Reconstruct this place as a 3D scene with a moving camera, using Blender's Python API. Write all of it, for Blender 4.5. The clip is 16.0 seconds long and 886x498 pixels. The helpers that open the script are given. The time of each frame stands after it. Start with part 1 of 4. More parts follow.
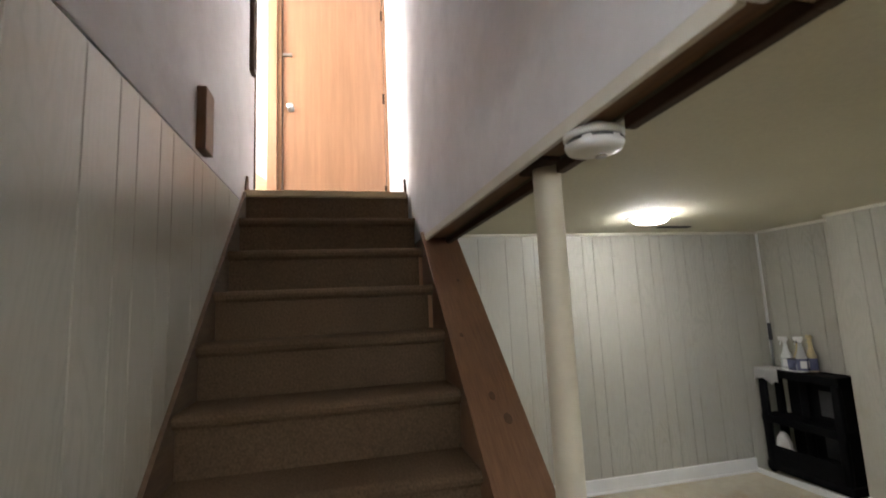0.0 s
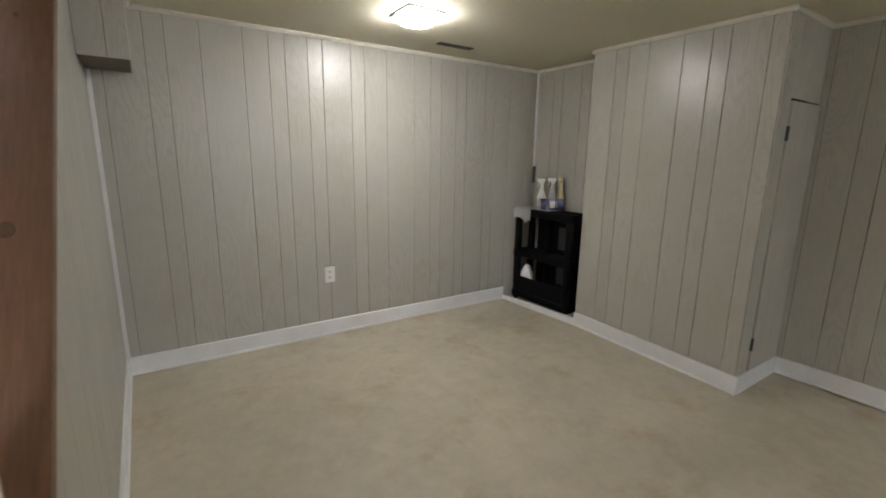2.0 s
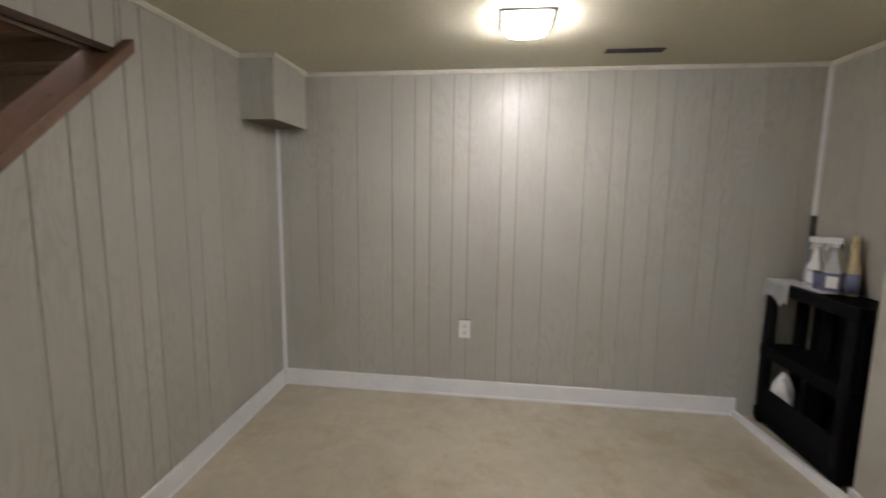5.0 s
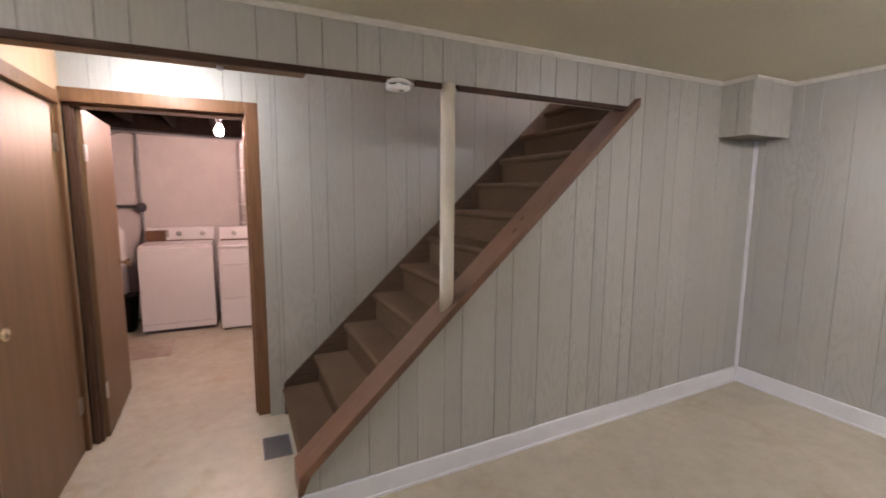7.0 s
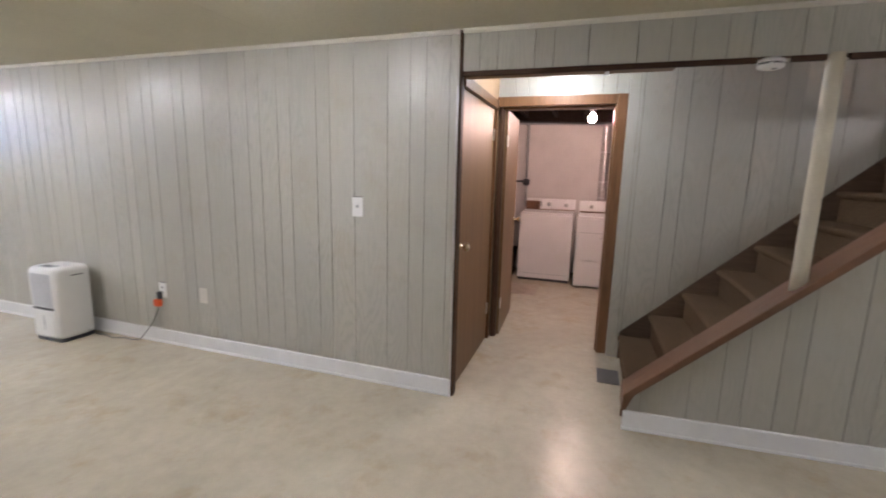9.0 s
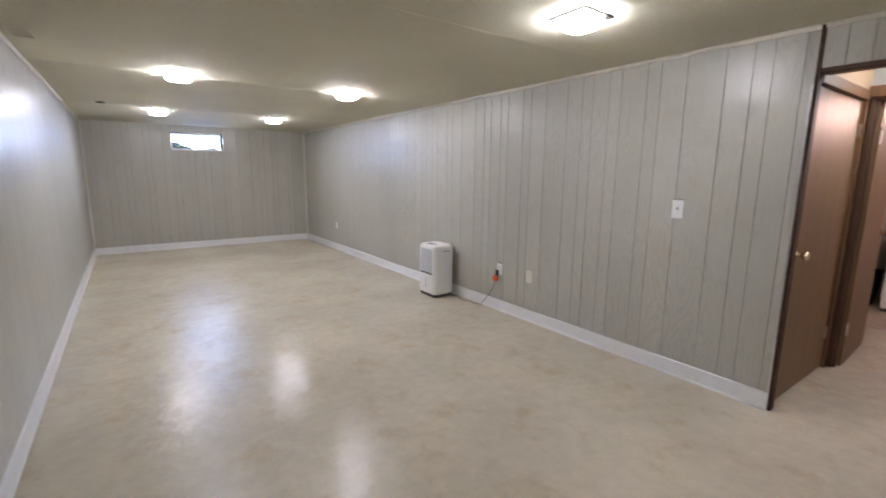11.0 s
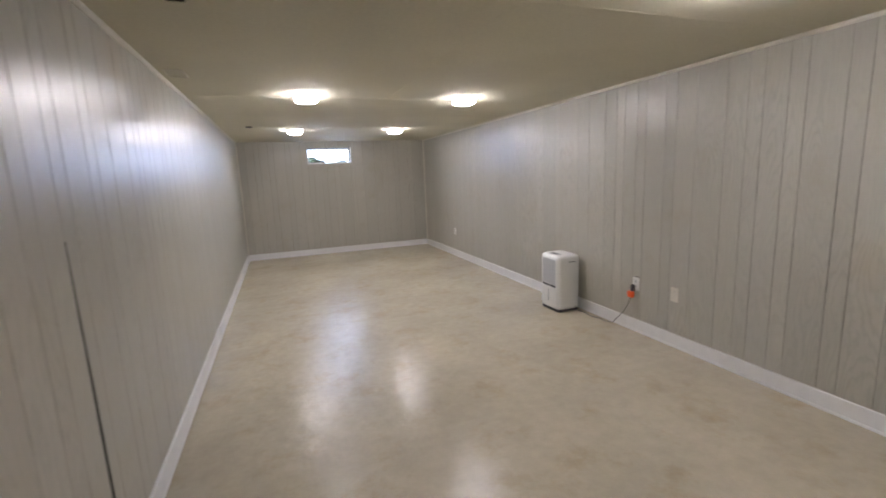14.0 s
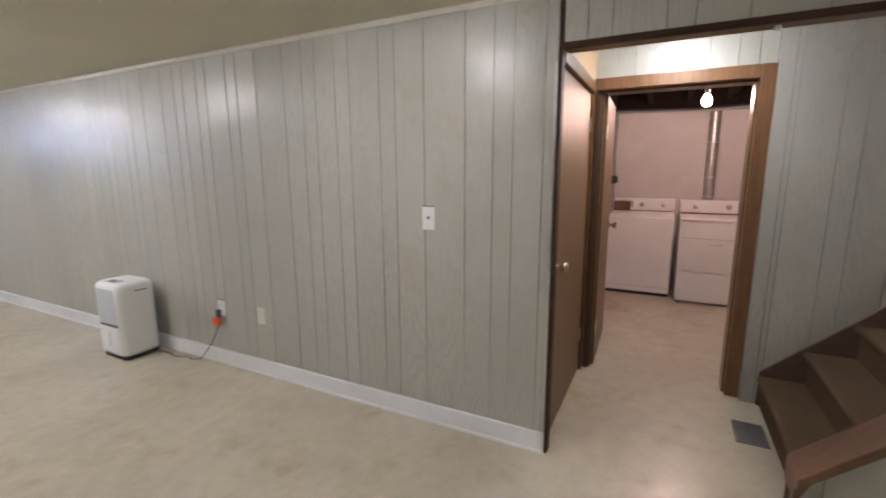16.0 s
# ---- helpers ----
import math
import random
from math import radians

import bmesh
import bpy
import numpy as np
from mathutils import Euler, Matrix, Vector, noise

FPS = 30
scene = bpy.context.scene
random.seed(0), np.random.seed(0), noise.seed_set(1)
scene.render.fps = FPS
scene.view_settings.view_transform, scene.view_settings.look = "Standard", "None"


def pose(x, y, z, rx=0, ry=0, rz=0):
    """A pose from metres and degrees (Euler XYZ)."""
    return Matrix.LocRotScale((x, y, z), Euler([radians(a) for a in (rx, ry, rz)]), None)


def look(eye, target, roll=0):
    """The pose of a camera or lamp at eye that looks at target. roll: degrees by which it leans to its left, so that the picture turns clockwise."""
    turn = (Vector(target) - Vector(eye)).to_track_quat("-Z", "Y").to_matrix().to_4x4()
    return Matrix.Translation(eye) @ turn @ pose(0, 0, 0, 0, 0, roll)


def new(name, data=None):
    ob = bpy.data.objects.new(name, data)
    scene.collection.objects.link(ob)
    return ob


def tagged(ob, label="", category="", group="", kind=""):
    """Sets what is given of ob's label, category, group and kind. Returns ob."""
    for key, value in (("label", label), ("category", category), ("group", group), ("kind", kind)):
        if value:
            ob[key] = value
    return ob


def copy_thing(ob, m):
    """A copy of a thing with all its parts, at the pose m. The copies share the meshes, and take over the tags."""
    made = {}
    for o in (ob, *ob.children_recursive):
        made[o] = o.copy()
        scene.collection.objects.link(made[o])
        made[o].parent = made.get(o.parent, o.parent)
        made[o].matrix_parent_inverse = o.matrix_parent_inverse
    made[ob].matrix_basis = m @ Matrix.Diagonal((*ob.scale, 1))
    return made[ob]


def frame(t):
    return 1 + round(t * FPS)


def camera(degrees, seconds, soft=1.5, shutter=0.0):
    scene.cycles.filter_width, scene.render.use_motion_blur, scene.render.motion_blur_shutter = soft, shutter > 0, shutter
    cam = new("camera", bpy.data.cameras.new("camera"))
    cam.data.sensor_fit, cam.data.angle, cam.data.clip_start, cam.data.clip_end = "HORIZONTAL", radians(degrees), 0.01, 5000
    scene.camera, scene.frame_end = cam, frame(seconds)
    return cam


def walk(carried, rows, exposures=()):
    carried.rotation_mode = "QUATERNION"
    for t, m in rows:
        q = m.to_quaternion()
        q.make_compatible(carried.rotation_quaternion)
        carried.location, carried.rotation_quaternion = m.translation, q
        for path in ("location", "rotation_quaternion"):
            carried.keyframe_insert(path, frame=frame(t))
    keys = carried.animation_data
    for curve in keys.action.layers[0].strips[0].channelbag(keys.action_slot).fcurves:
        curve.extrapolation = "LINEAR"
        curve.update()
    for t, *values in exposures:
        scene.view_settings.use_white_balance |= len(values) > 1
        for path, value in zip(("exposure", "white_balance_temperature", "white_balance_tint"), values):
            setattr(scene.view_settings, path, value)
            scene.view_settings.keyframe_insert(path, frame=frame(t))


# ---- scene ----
cam = camera(90.5, 16.0, soft=1.8, shutter=0.3)
PATH = [
    (0, (0.61, 0.659, 1.648), (1.058, 2.592, 1.901), -2.6),
    (0.5, (0.706, 0.679, 1.574), (1.191, 2.619, 1.614), -2.4),
    (1, (0.909, 0.711, 1.498), (1.552, 2.596, 1.319), -1.9),
    (1.5, (1.149, 0.843, 1.41), (2.125, 2.559, 1.088), -0.1),
    (2, (1.334, 0.957, 1.418), (2.431, 2.579, 1.011), 0.8),
    (2.5, (1.511, 1.022, 1.413), (2.551, 2.677, 0.992), 0.4),
    (3, (1.807, 0.95, 1.415), (2.659, 2.713, 1.011), -0.4),
    (3.2, (1.912, 0.969, 1.426), (2.759, 2.737, 1.03), -0.6),
    (5.3, (2.62, 1.225, 1.458), (2.027, 3.119, 1.215), 1.1),
    (5.5, (2.645, 1.129, 1.454), (1.801, 2.925, 1.21), 1.2),
    (6, (2.747, 0.925, 1.473), (1.463, 2.438, 1.22), 1.1),
    (6.5, (2.869, 0.802, 1.48), (1.281, 1.99, 1.219), 0.9),
    (7, (3.055, 0.711, 1.465), (1.259, 1.556, 1.219), 0.4),
    (7.5, (3.273, 0.608, 1.435), (1.419, 1.323, 1.199), 0.9),
    (8, (3.48, 0.56, 1.486), (1.539, 0.931, 1.181), 1.2),
    (8.5, (3.575, 0.665, 1.445), (1.608, 0.472, 1.137), 0.9),
    (9, (3.65, 0.643, 1.419), (1.778, 0.028, 1.072), 1.4),
    (9.5, (3.772, 0.687, 1.448), (2.046, -0.255, 1.084), 0.2),
    (10, (3.946, 0.754, 1.403), (2.383, -0.444, 1.053), 0.2),
    (10.2, (4.018, 0.719, 1.387), (2.522, -0.562, 1.044), 0.3),
    (12.5, (4.265, 0.838, 1.484), (3.749, -1.058, 1.109), -0.4),
    (13, (4.233, 0.715, 1.483), (3.756, -1.192, 1.111), -0.8),
    (13.5, (4.158, 0.596, 1.481), (3.656, -1.309, 1.134), -0.9),
    (14, (4.067, 0.496, 1.486), (3.393, -1.357, 1.148), -2.4),
    (14.5, (3.898, 0.318, 1.45), (2.849, -1.349, 1.101), -1.8),
    (15, (3.771, 0.19, 1.454), (2.361, -1.183, 1.098), -0.7),
    (15.5, (3.526, 0.235, 1.417), (1.913, -0.899, 1.079), -0.2),
    (16, (3.189, 0.351, 1.439), (1.431, -0.534, 1.082), -0.3),
]
EXPOSURES = [(0.0, -0.16, 7010, 3), (0.5, 0.33, 6860, 9), (1.0, 0.26, 6810, 9), (1.5, 0.04, 6850, 2), (2.0, 0.04, 7000, 5), (2.5, 0.04, 6850, 9), (3.0, -0.05, 6850, 9), (5.5, -0.06, 7100, 11),
             (6.0, 0.3, 6800, 14), (6.5, 0.36, 6750, 15), (7.0, 0.38, 6800, 17), (8.0, 0.26, 6550, 7), (8.5, 0.14, 6550, 8), (9.0, 0.12, 6600, 11), (9.5, -0.02, 6650, 12),
             (10.0, -0.06, 6450, 13), (12.5, -0.15, 6900, 11), (13.0, -0.2, 7100, 13), (14.0, -0.32, 6950, 13), (14.5, -0.33, 6900, 14), (15.0, -0.32, 6900, 15), (15.5, -0.22, 6830, 13), (16.0, -0.09, 6750, 11)]
walk(cam, [(t, look(eye, target, roll)) for t, eye, target, roll in PATH], EXPOSURES)

# ---- world, sun, lamps ----
LAMP, ALCOVE, BULB, DAY, SKYLIGHT = 145.0, 106.0, 900.0, 210.0, 250.0
world = bpy.data.worlds.new("world")
scene.world = world
world.use_nodes = True
sky = world.node_tree.nodes.new("ShaderNodeTexSky")
sky.sky_type, sky.sun_disc, sky.sun_elevation, sky.sun_rotation = "NISHITA", False, radians(50), radians(120)
world.node_tree.links.new(sky.outputs[0], world.node_tree.nodes["Background"].inputs[0])
world.node_tree.nodes["Background"].inputs[1].default_value = 0.12
sun = new("sun", bpy.data.lights.new("sun", "SUN"))
sun.data.energy, sun.data.angle, sun.data.color = 2.0, radians(0.5), (1, 0.95, 0.88)
sun.rotation_euler = (radians(40), 0, radians(60))


def area(name, m, sx, sy, watts, colour):
    li = bpy.data.lights.new(name, "AREA")
    li.shape, li.size, li.size_y, li.energy, li.color = "RECTANGLE", sx, sy, watts, colour
    ob = new(name, li)
    ob.matrix_world = m
    return ob


area("landing_window_light", look((-1.15, 3.75, 3.7), (0.5, 3.7, 3.3)), 0.9, 1.2, DAY, (0.93, 0.95, 1.0))

# ---- materials ----
def mat(name, colour, rough=0.6, metal=0.0, vary=0.0, grain=None, bump=0.0, scale=8.0, emit=0.0, colour2=None, spec=0.5, stain=0.0,
        random_tone=0.0, cathedral=0.0, spots=None, wave=None, sheen=(-0.02, 0.07)):
    """grain: how much the noise is stretched along x, y, z. vary: how far the tone moves. stain: broad blotches.
    wave: size and depth of a slow waviness of the surface. sheen: how far the roughness moves."""
    m = bpy.data.materials.new(name)
    m.use_nodes = True
    nt = m.node_tree
    b = nt.nodes["Principled BSDF"]
    b.inputs["Roughness"].default_value, b.inputs["Metallic"].default_value = rough, metal
    b.inputs["Specular IOR Level"].default_value = spec
    b.inputs["Base Color"].default_value = (*colour, 1)
    if emit:
        b.inputs["Emission Color"].default_value = (*colour, 1)
        b.inputs["Emission Strength"].default_value = emit
    if not (vary or bump or stain or random_tone or colour2):
        return m
    tc = nt.nodes.new("ShaderNodeTexCoord")
    mp = nt.nodes.new("ShaderNodeMapping")
    mp.inputs["Scale"].default_value = grain or (1, 1, 1)
    nt.links.new(tc.outputs["Object"], mp.inputs[0])
    n1 = nt.nodes.new("ShaderNodeTexNoise")
    n1.inputs["Scale"].default_value, n1.inputs["Detail"].default_value, n1.inputs["Roughness"].default_value = scale, 8, 0.65
    nt.links.new(mp.outputs[0], n1.inputs[0])
    ramp = nt.nodes.new("ShaderNodeValToRGB")
    c2 = colour2 or tuple(c * (1 - vary) for c in colour)
    c1 = colour if colour2 else tuple(min(1, c * (1 + vary * 0.5)) for c in colour)
    ramp.color_ramp.elements[0].position, ramp.color_ramp.elements[1].position = 0.3, 0.7
    ramp.color_ramp.elements[0].color, ramp.color_ramp.elements[1].color = (*c2, 1), (*c1, 1)
    nt.links.new(n1.outputs[0], ramp.inputs[0])
    out = ramp.outputs[0]
    n2 = nt.nodes.new("ShaderNodeTexNoise")
    n2.inputs["Scale"].default_value, n2.inputs["Detail"].default_value = 1.3, 5
    nt.links.new(tc.outputs["Object"], n2.inputs[0])
    if stain:
        mr = nt.nodes.new("ShaderNodeMapRange")
        mr.inputs[1].default_value, mr.inputs[2].default_value = 0.35, 0.7
        mr.inputs[3].default_value, mr.inputs[4].default_value = 1 - stain, 1
        nt.links.new(n2.outputs[0], mr.inputs[0])
        mx = nt.nodes.new("ShaderNodeMix")
        mx.data_type, mx.blend_type = "RGBA", "MULTIPLY"
        mx.inputs[0].default_value = 1
        nt.links.new(out, mx.inputs[6])
        nt.links.new(mr.outputs[0], mx.inputs[7])
        out = mx.outputs[2]
    if spots:
        n3 = nt.nodes.new("ShaderNodeTexNoise")
        n3.inputs["Scale"].default_value, n3.inputs["Detail"].default_value, n3.inputs["Roughness"].default_value = 3.1, 6, 0.7
        nt.links.new(tc.outputs["Object"], n3.inputs[0])
        mr = nt.nodes.new("ShaderNodeMapRange")
        mr.inputs[1].default_value, mr.inputs[2].default_value = 0.53, 0.72
        nt.links.new(n3.outputs[0], mr.inputs[0])
        mx = nt.nodes.new("ShaderNodeMix")
        mx.data_type, mx.blend_type = "RGBA", "MULTIPLY"
        nt.links.new(mr.outputs[0], mx.inputs[0])
        nt.links.new(out, mx.inputs[6])
        mx.inputs[7].default_value = (*spots, 1)
        out = mx.outputs[2]
    if cathedral:
        # nested arches of oak figure: contour lines of a slow noise, moved on for each board
        own = nt.nodes.new("ShaderNodeObjectInfo")
        shift = nt.nodes.new("ShaderNodeVectorMath")
        shift.operation = "MULTIPLY_ADD"
        shift.inputs[1].default_value = (37.0, 61.0, 23.0)
        nt.links.new(own.outputs["Random"], shift.inputs[0])
        nt.links.new(tc.outputs["Object"], shift.inputs[2])
        m2 = nt.nodes.new("ShaderNodeMapping")
        m2.inputs["Scale"].default_value = (6.5, 6.5, 1.3)
        nt.links.new(shift.outputs[0], m2.inputs[0])
        figure = nt.nodes.new("ShaderNodeTexNoise")
        figure.inputs["Scale"].default_value, figure.inputs["Detail"].default_value, figure.inputs["Roughness"].default_value = 1.0, 1.5, 0.35
        nt.links.new(m2.outputs[0], figure.inputs[0])
        m3 = nt.nodes.new("ShaderNodeMapping")
        m3.inputs["Scale"].default_value = (45, 45, 22)
        nt.links.new(shift.outputs[0], m3.inputs[0])
        ragged = nt.nodes.new("ShaderNodeTexNoise")
        ragged.inputs["Scale"].default_value = 1.0
        nt.links.new(m3.outputs[0], ragged.inputs[0])
        ring = nt.nodes.new("ShaderNodeMath")
        ring.operation = "MULTIPLY_ADD"
        ring.inputs[1].default_value = 17.0
        nt.links.new(figure.outputs[0], ring.inputs[0])
        nt.links.new(ragged.outputs[0], ring.inputs[2])
        fold = nt.nodes.new("ShaderNodeMath")
        fold.operation = "PINGPONG"
        fold.inputs[1].default_value = 0.5
        nt.links.new(ring.outputs[0], fold.inputs[0])
        mr = nt.nodes.new("ShaderNodeMapRange")
        mr.inputs[1].default_value, mr.inputs[2].default_value = 0.02, 0.3
        mr.inputs[3].default_value, mr.inputs[4].default_value = 1.0, 0.0
        nt.links.new(fold.outputs[0], mr.inputs[0])
        patch = nt.nodes.new("ShaderNodeMapRange")
        patch.inputs[1].default_value, patch.inputs[2].default_value = 0.42, 0.62
        patch.inputs[3].default_value, patch.inputs[4].default_value = 0.15, 1.0
        nt.links.new(n2.outputs[0], patch.inputs[0])
        both = nt.nodes.new("ShaderNodeMath")
        both.operation = "MULTIPLY"
        nt.links.new(mr.outputs[0], both.inputs[0])
        nt.links.new(patch.outputs[0], both.inputs[1])
        mx = nt.nodes.new("ShaderNodeMix")
        mx.data_type, mx.blend_type = "RGBA", "MULTIPLY"
        nt.links.new(both.outputs[0], mx.inputs[0])
        nt.links.new(out, mx.inputs[6])
        mx.inputs[7].default_value = (1 - cathedral, 1 - 0.95 * cathedral, 1 - 1.05 * cathedral, 1)
        out = mx.outputs[2]
    if random_tone:
        oi = nt.nodes.new("ShaderNodeObjectInfo")
        mr = nt.nodes.new("ShaderNodeMapRange")
        mr.inputs[3].default_value, mr.inputs[4].default_value = 1 - random_tone, 1 + random_tone
        nt.links.new(oi.outputs["Random"], mr.inputs[0])
        mx = nt.nodes.new("ShaderNodeMix")
        mx.data_type, mx.blend_type = "RGBA", "MULTIPLY"
        mx.inputs[0].default_value = 1
        nt.links.new(out, mx.inputs[6])
        nt.links.new(mr.outputs[0], mx.inputs[7])
        out = mx.outputs[2]
    nt.links.new(out, b.inputs["Base Color"])
    mr = nt.nodes.new("ShaderNodeMapRange")
    mr.inputs[3].default_value, mr.inputs[4].default_value = max(0.03, rough + sheen[0]), min(1, rough + sheen[1])
    nt.links.new(n2.outputs[0], mr.inputs[0])
    nt.links.new(mr.outputs[0], b.inputs["Roughness"])
    if bump:
        bp = nt.nodes.new("ShaderNodeBump")
        bp.inputs["Strength"].default_value, bp.inputs["Distance"].default_value = bump, 0.004
        nt.links.new(n1.outputs[0], bp.inputs["Height"])
        nt.links.new(bp.outputs[0], b.inputs["Normal"])
        if wave:
            n4 = nt.nodes.new("ShaderNodeTexNoise")
            n4.inputs["Scale"].default_value, n4.inputs["Detail"].default_value = wave[0], 2
            nt.links.new(tc.outputs["Object"], n4.inputs[0])
            slow = nt.nodes.new("ShaderNodeBump")
            slow.inputs["Strength"].default_value, slow.inputs["Distance"].default_value = 1.0, wave[1]
            nt.links.new(n4.outputs[0], slow.inputs["Height"])
            nt.links.new(slow.outputs[0], bp.inputs["Normal"])
    return m


PANEL = mat("wood_print_panelling", (0.455, 0.44, 0.385), 0.28, vary=0.05, grain=(20, 20, 1.3), scale=6, bump=0.03, stain=0.08, random_tone=0.035, cathedral=0.105, spots=(0.96, 0.92, 0.87), wave=(2.6, 0.003), spec=0.42, sheen=(0.0, 0.06))
GROOVE = mat("panel_groove", (0.15, 0.13, 0.10), 0.7, vary=0.3, scale=6)
HBOARD = mat("reddish_brown_board", (0.27, 0.15, 0.075), 0.5, vary=0.35, grain=(6, 0.8, 6), scale=9, bump=0.3, stain=0.3)
TANW = mat("tan_wood_board", (0.5, 0.33, 0.19), 0.45, vary=0.12, grain=(5, 5, 0.5), scale=4)
PLASTER = mat("white_plaster", (0.82, 0.805, 0.83), 0.75, vary=0.08, bump=0.3, scale=6, stain=0.17, spots=(0.88, 0.87, 0.89))
CEIL = mat("cream_ceiling", (0.63, 0.595, 0.46), 0.8, vary=0.06, bump=0.35, scale=45, stain=0.08)
FLOOR = mat("beige_sheet_floor", (0.55, 0.493, 0.38), 0.27, vary=0.09, bump=0.09, scale=11, stain=0.15, spots=(0.89, 0.82, 0.72), wave=(7.5, 0.0065), sheen=(-0.02, 0.0), spec=0.36)
WHITE = mat("white_trim_paint", (0.80, 0.80, 0.80), 0.4, vary=0.05, scale=9, bump=0.05, stain=0.06)
CREAM = mat("cream_trim_paint", (0.66, 0.63, 0.55), 0.5, vary=0.05, scale=9)
BROWN = mat("brown_stained_timber", (0.195, 0.098, 0.052), 0.5, vary=0.28, grain=(20, 1.4, 1.6), scale=6, bump=0.3, stain=0.3)
KNOT = mat("wood_knot", (0.09, 0.045, 0.025), 0.6, vary=0.3, scale=60)
SKIRT = mat("dark_skirt_timber", (0.15, 0.095, 0.06), 0.55, vary=0.35, grain=(6, 0.8, 6), scale=9, bump=0.3, stain=0.3)
DARKW = mat("dark_header_timber", (0.07, 0.036, 0.02), 0.62, spec=0.25, vary=0.4, grain=(6, 0.6, 6), scale=10, bump=0.3, stain=0.3)
CASING = mat("varnished_wood_casing", (0.20, 0.098, 0.045), 0.32, vary=0.3, grain=(5, 5, 0.5), scale=9, bump=0.1, stain=0.15)
JAMB = mat("dark_brown_jamb", (0.09, 0.042, 0.022), 0.45, vary=0.3, grain=(5, 5, 0.5), scale=9, bump=0.1)
DOORW = mat("veneered_wood_door", (0.195, 0.108, 0.046), 0.45, vary=0.22, grain=(7, 7, 0.4), scale=3, bump=0.06, stain=0.15)
DOORU = mat("orange_wood_door", (0.42, 0.215, 0.12), 0.4, vary=0.2, grain=(7, 7, 0.4), scale=3, bump=0.05, stain=0.12)
CARPET = mat("brown_carpet", (0.163, 0.109, 0.068), 0.95, vary=0.45, scale=150, bump=1.0, stain=0.3, spec=0.05)
EDGEW = mat("pale_wood_edge", (0.55, 0.42, 0.25), 0.5, vary=0.2, grain=(1, 8, 8), scale=8)
POST = mat("cream_painted_post", (0.66, 0.60, 0.47), 0.45, vary=0.08, scale=12, bump=0.2, stain=0.12)
PLASTIC = mat("white_plastic", (0.78, 0.78, 0.76), 0.35, vary=0.03, scale=5)
GREYP = mat("grey_plastic", (0.36, 0.37, 0.38), 0.45, vary=0.1, scale=60)
LGREYP = mat("light_grey_plastic", (0.52, 0.53, 0.54), 0.45, vary=0.1, scale=60)
VENTM = mat("worn_grey_vent_metal", (0.2, 0.19, 0.18), 0.45, vary=0.2, scale=30)
DARKP = mat("dark_grey_plastic", (0.05, 0.05, 0.055), 0.5, vary=0.2, scale=30)
BLACKP = mat("black_plastic", (0.005, 0.005, 0.006), 0.6, vary=0.3, scale=30, spec=0.08)
ORANGE = mat("orange_plastic", (0.85, 0.12, 0.03), 0.4, vary=0.1, scale=20)
METAL = mat("brushed_metal", (0.6, 0.6, 0.6), 0.28, metal=1.0, vary=0.15, scale=30)
BRASS = mat("brass", (0.80, 0.68, 0.48), 0.22, metal=1.0, vary=0.15, scale=30)
FOIL = mat("foil_duct", (0.5, 0.48, 0.47), 0.42, metal=1.0, vary=0.3, scale=30, bump=0.5)
ENAMEL = mat("white_enamel", (0.78, 0.77, 0.78), 0.22, vary=0.04, scale=3)
LWALL = mat("painted_block_wall", (0.64, 0.60, 0.58), 0.8, vary=0.05, scale=5, bump=0.25, stain=0.1)
# base near black: the joist ceiling's shade is put into its colour, against the bulb
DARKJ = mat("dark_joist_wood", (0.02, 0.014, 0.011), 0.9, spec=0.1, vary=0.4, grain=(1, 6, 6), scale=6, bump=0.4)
# near-black fill that puts the shade of gaps and openings into colour
GAP_SHADE = mat("gap_shade", (0.008, 0.007, 0.006), 0.9)
CLOTH = mat("white_cloth", (0.85, 0.85, 0.85), 0.9, vary=0.08, scale=25, bump=0.6, spec=0.2)
BLUEP = mat("blue_grey_liquid_plastic", (0.16, 0.17, 0.29), 0.25, vary=0.15, scale=20)
TANP = mat("tan_plastic", (0.55, 0.45, 0.27), 0.4, vary=0.1, scale=20)
LEAF = mat("dark_leaves", (0.05, 0.07, 0.03), 0.6, vary=0.4, scale=20)
SOIL = mat("ground_soil", (0.16, 0.13, 0.1), 0.9, vary=0.3, scale=6, bump=0.5)
GLOW = mat("lit_diffuser", (0.92, 0.91, 1.0), 0.4, emit=LAMP)
GLOWA = mat("lit_alcove_diffuser", (0.83, 0.88, 1.0), 0.4, emit=ALCOVE)
GLOWB = mat("lit_bulb", (1.0, 0.69, 0.62), 0.4, emit=BULB)
glass = bpy.data.materials.new("window_glass")
glass.use_nodes = True
gb = glass.node_tree.nodes["Principled BSDF"]
gb.inputs["Transmission Weight"].default_value, gb.inputs["Roughness"].default_value, gb.inputs["IOR"].default_value = 1, 0.02, 1.45


# ---- building helpers ----
def add_box(bm, x0, x1, y0, y1, z0, z1, bevel=0.0):
    vs = [bm.verts.new((x, y, z)) for x in (x0, x1) for y in (y0, y1) for z in (z0, z1)]
    fs = [bm.faces.new([vs[i] for i in q]) for q in ((0, 1, 3, 2), (4, 6, 7, 5), (0, 4, 5, 1), (2, 3, 7, 6), (0, 2, 6, 4), (1, 5, 7, 3))]
    if bevel:
        es = list({e for f in fs for e in f.edges})
        bmesh.ops.bevel(bm, geom=es, offset=bevel, segments=2, affect="EDGES", profile=0.6)
    return bm


def box(*a, bevel=0.0):
    return add_box(bmesh.new(), *a, bevel=bevel)


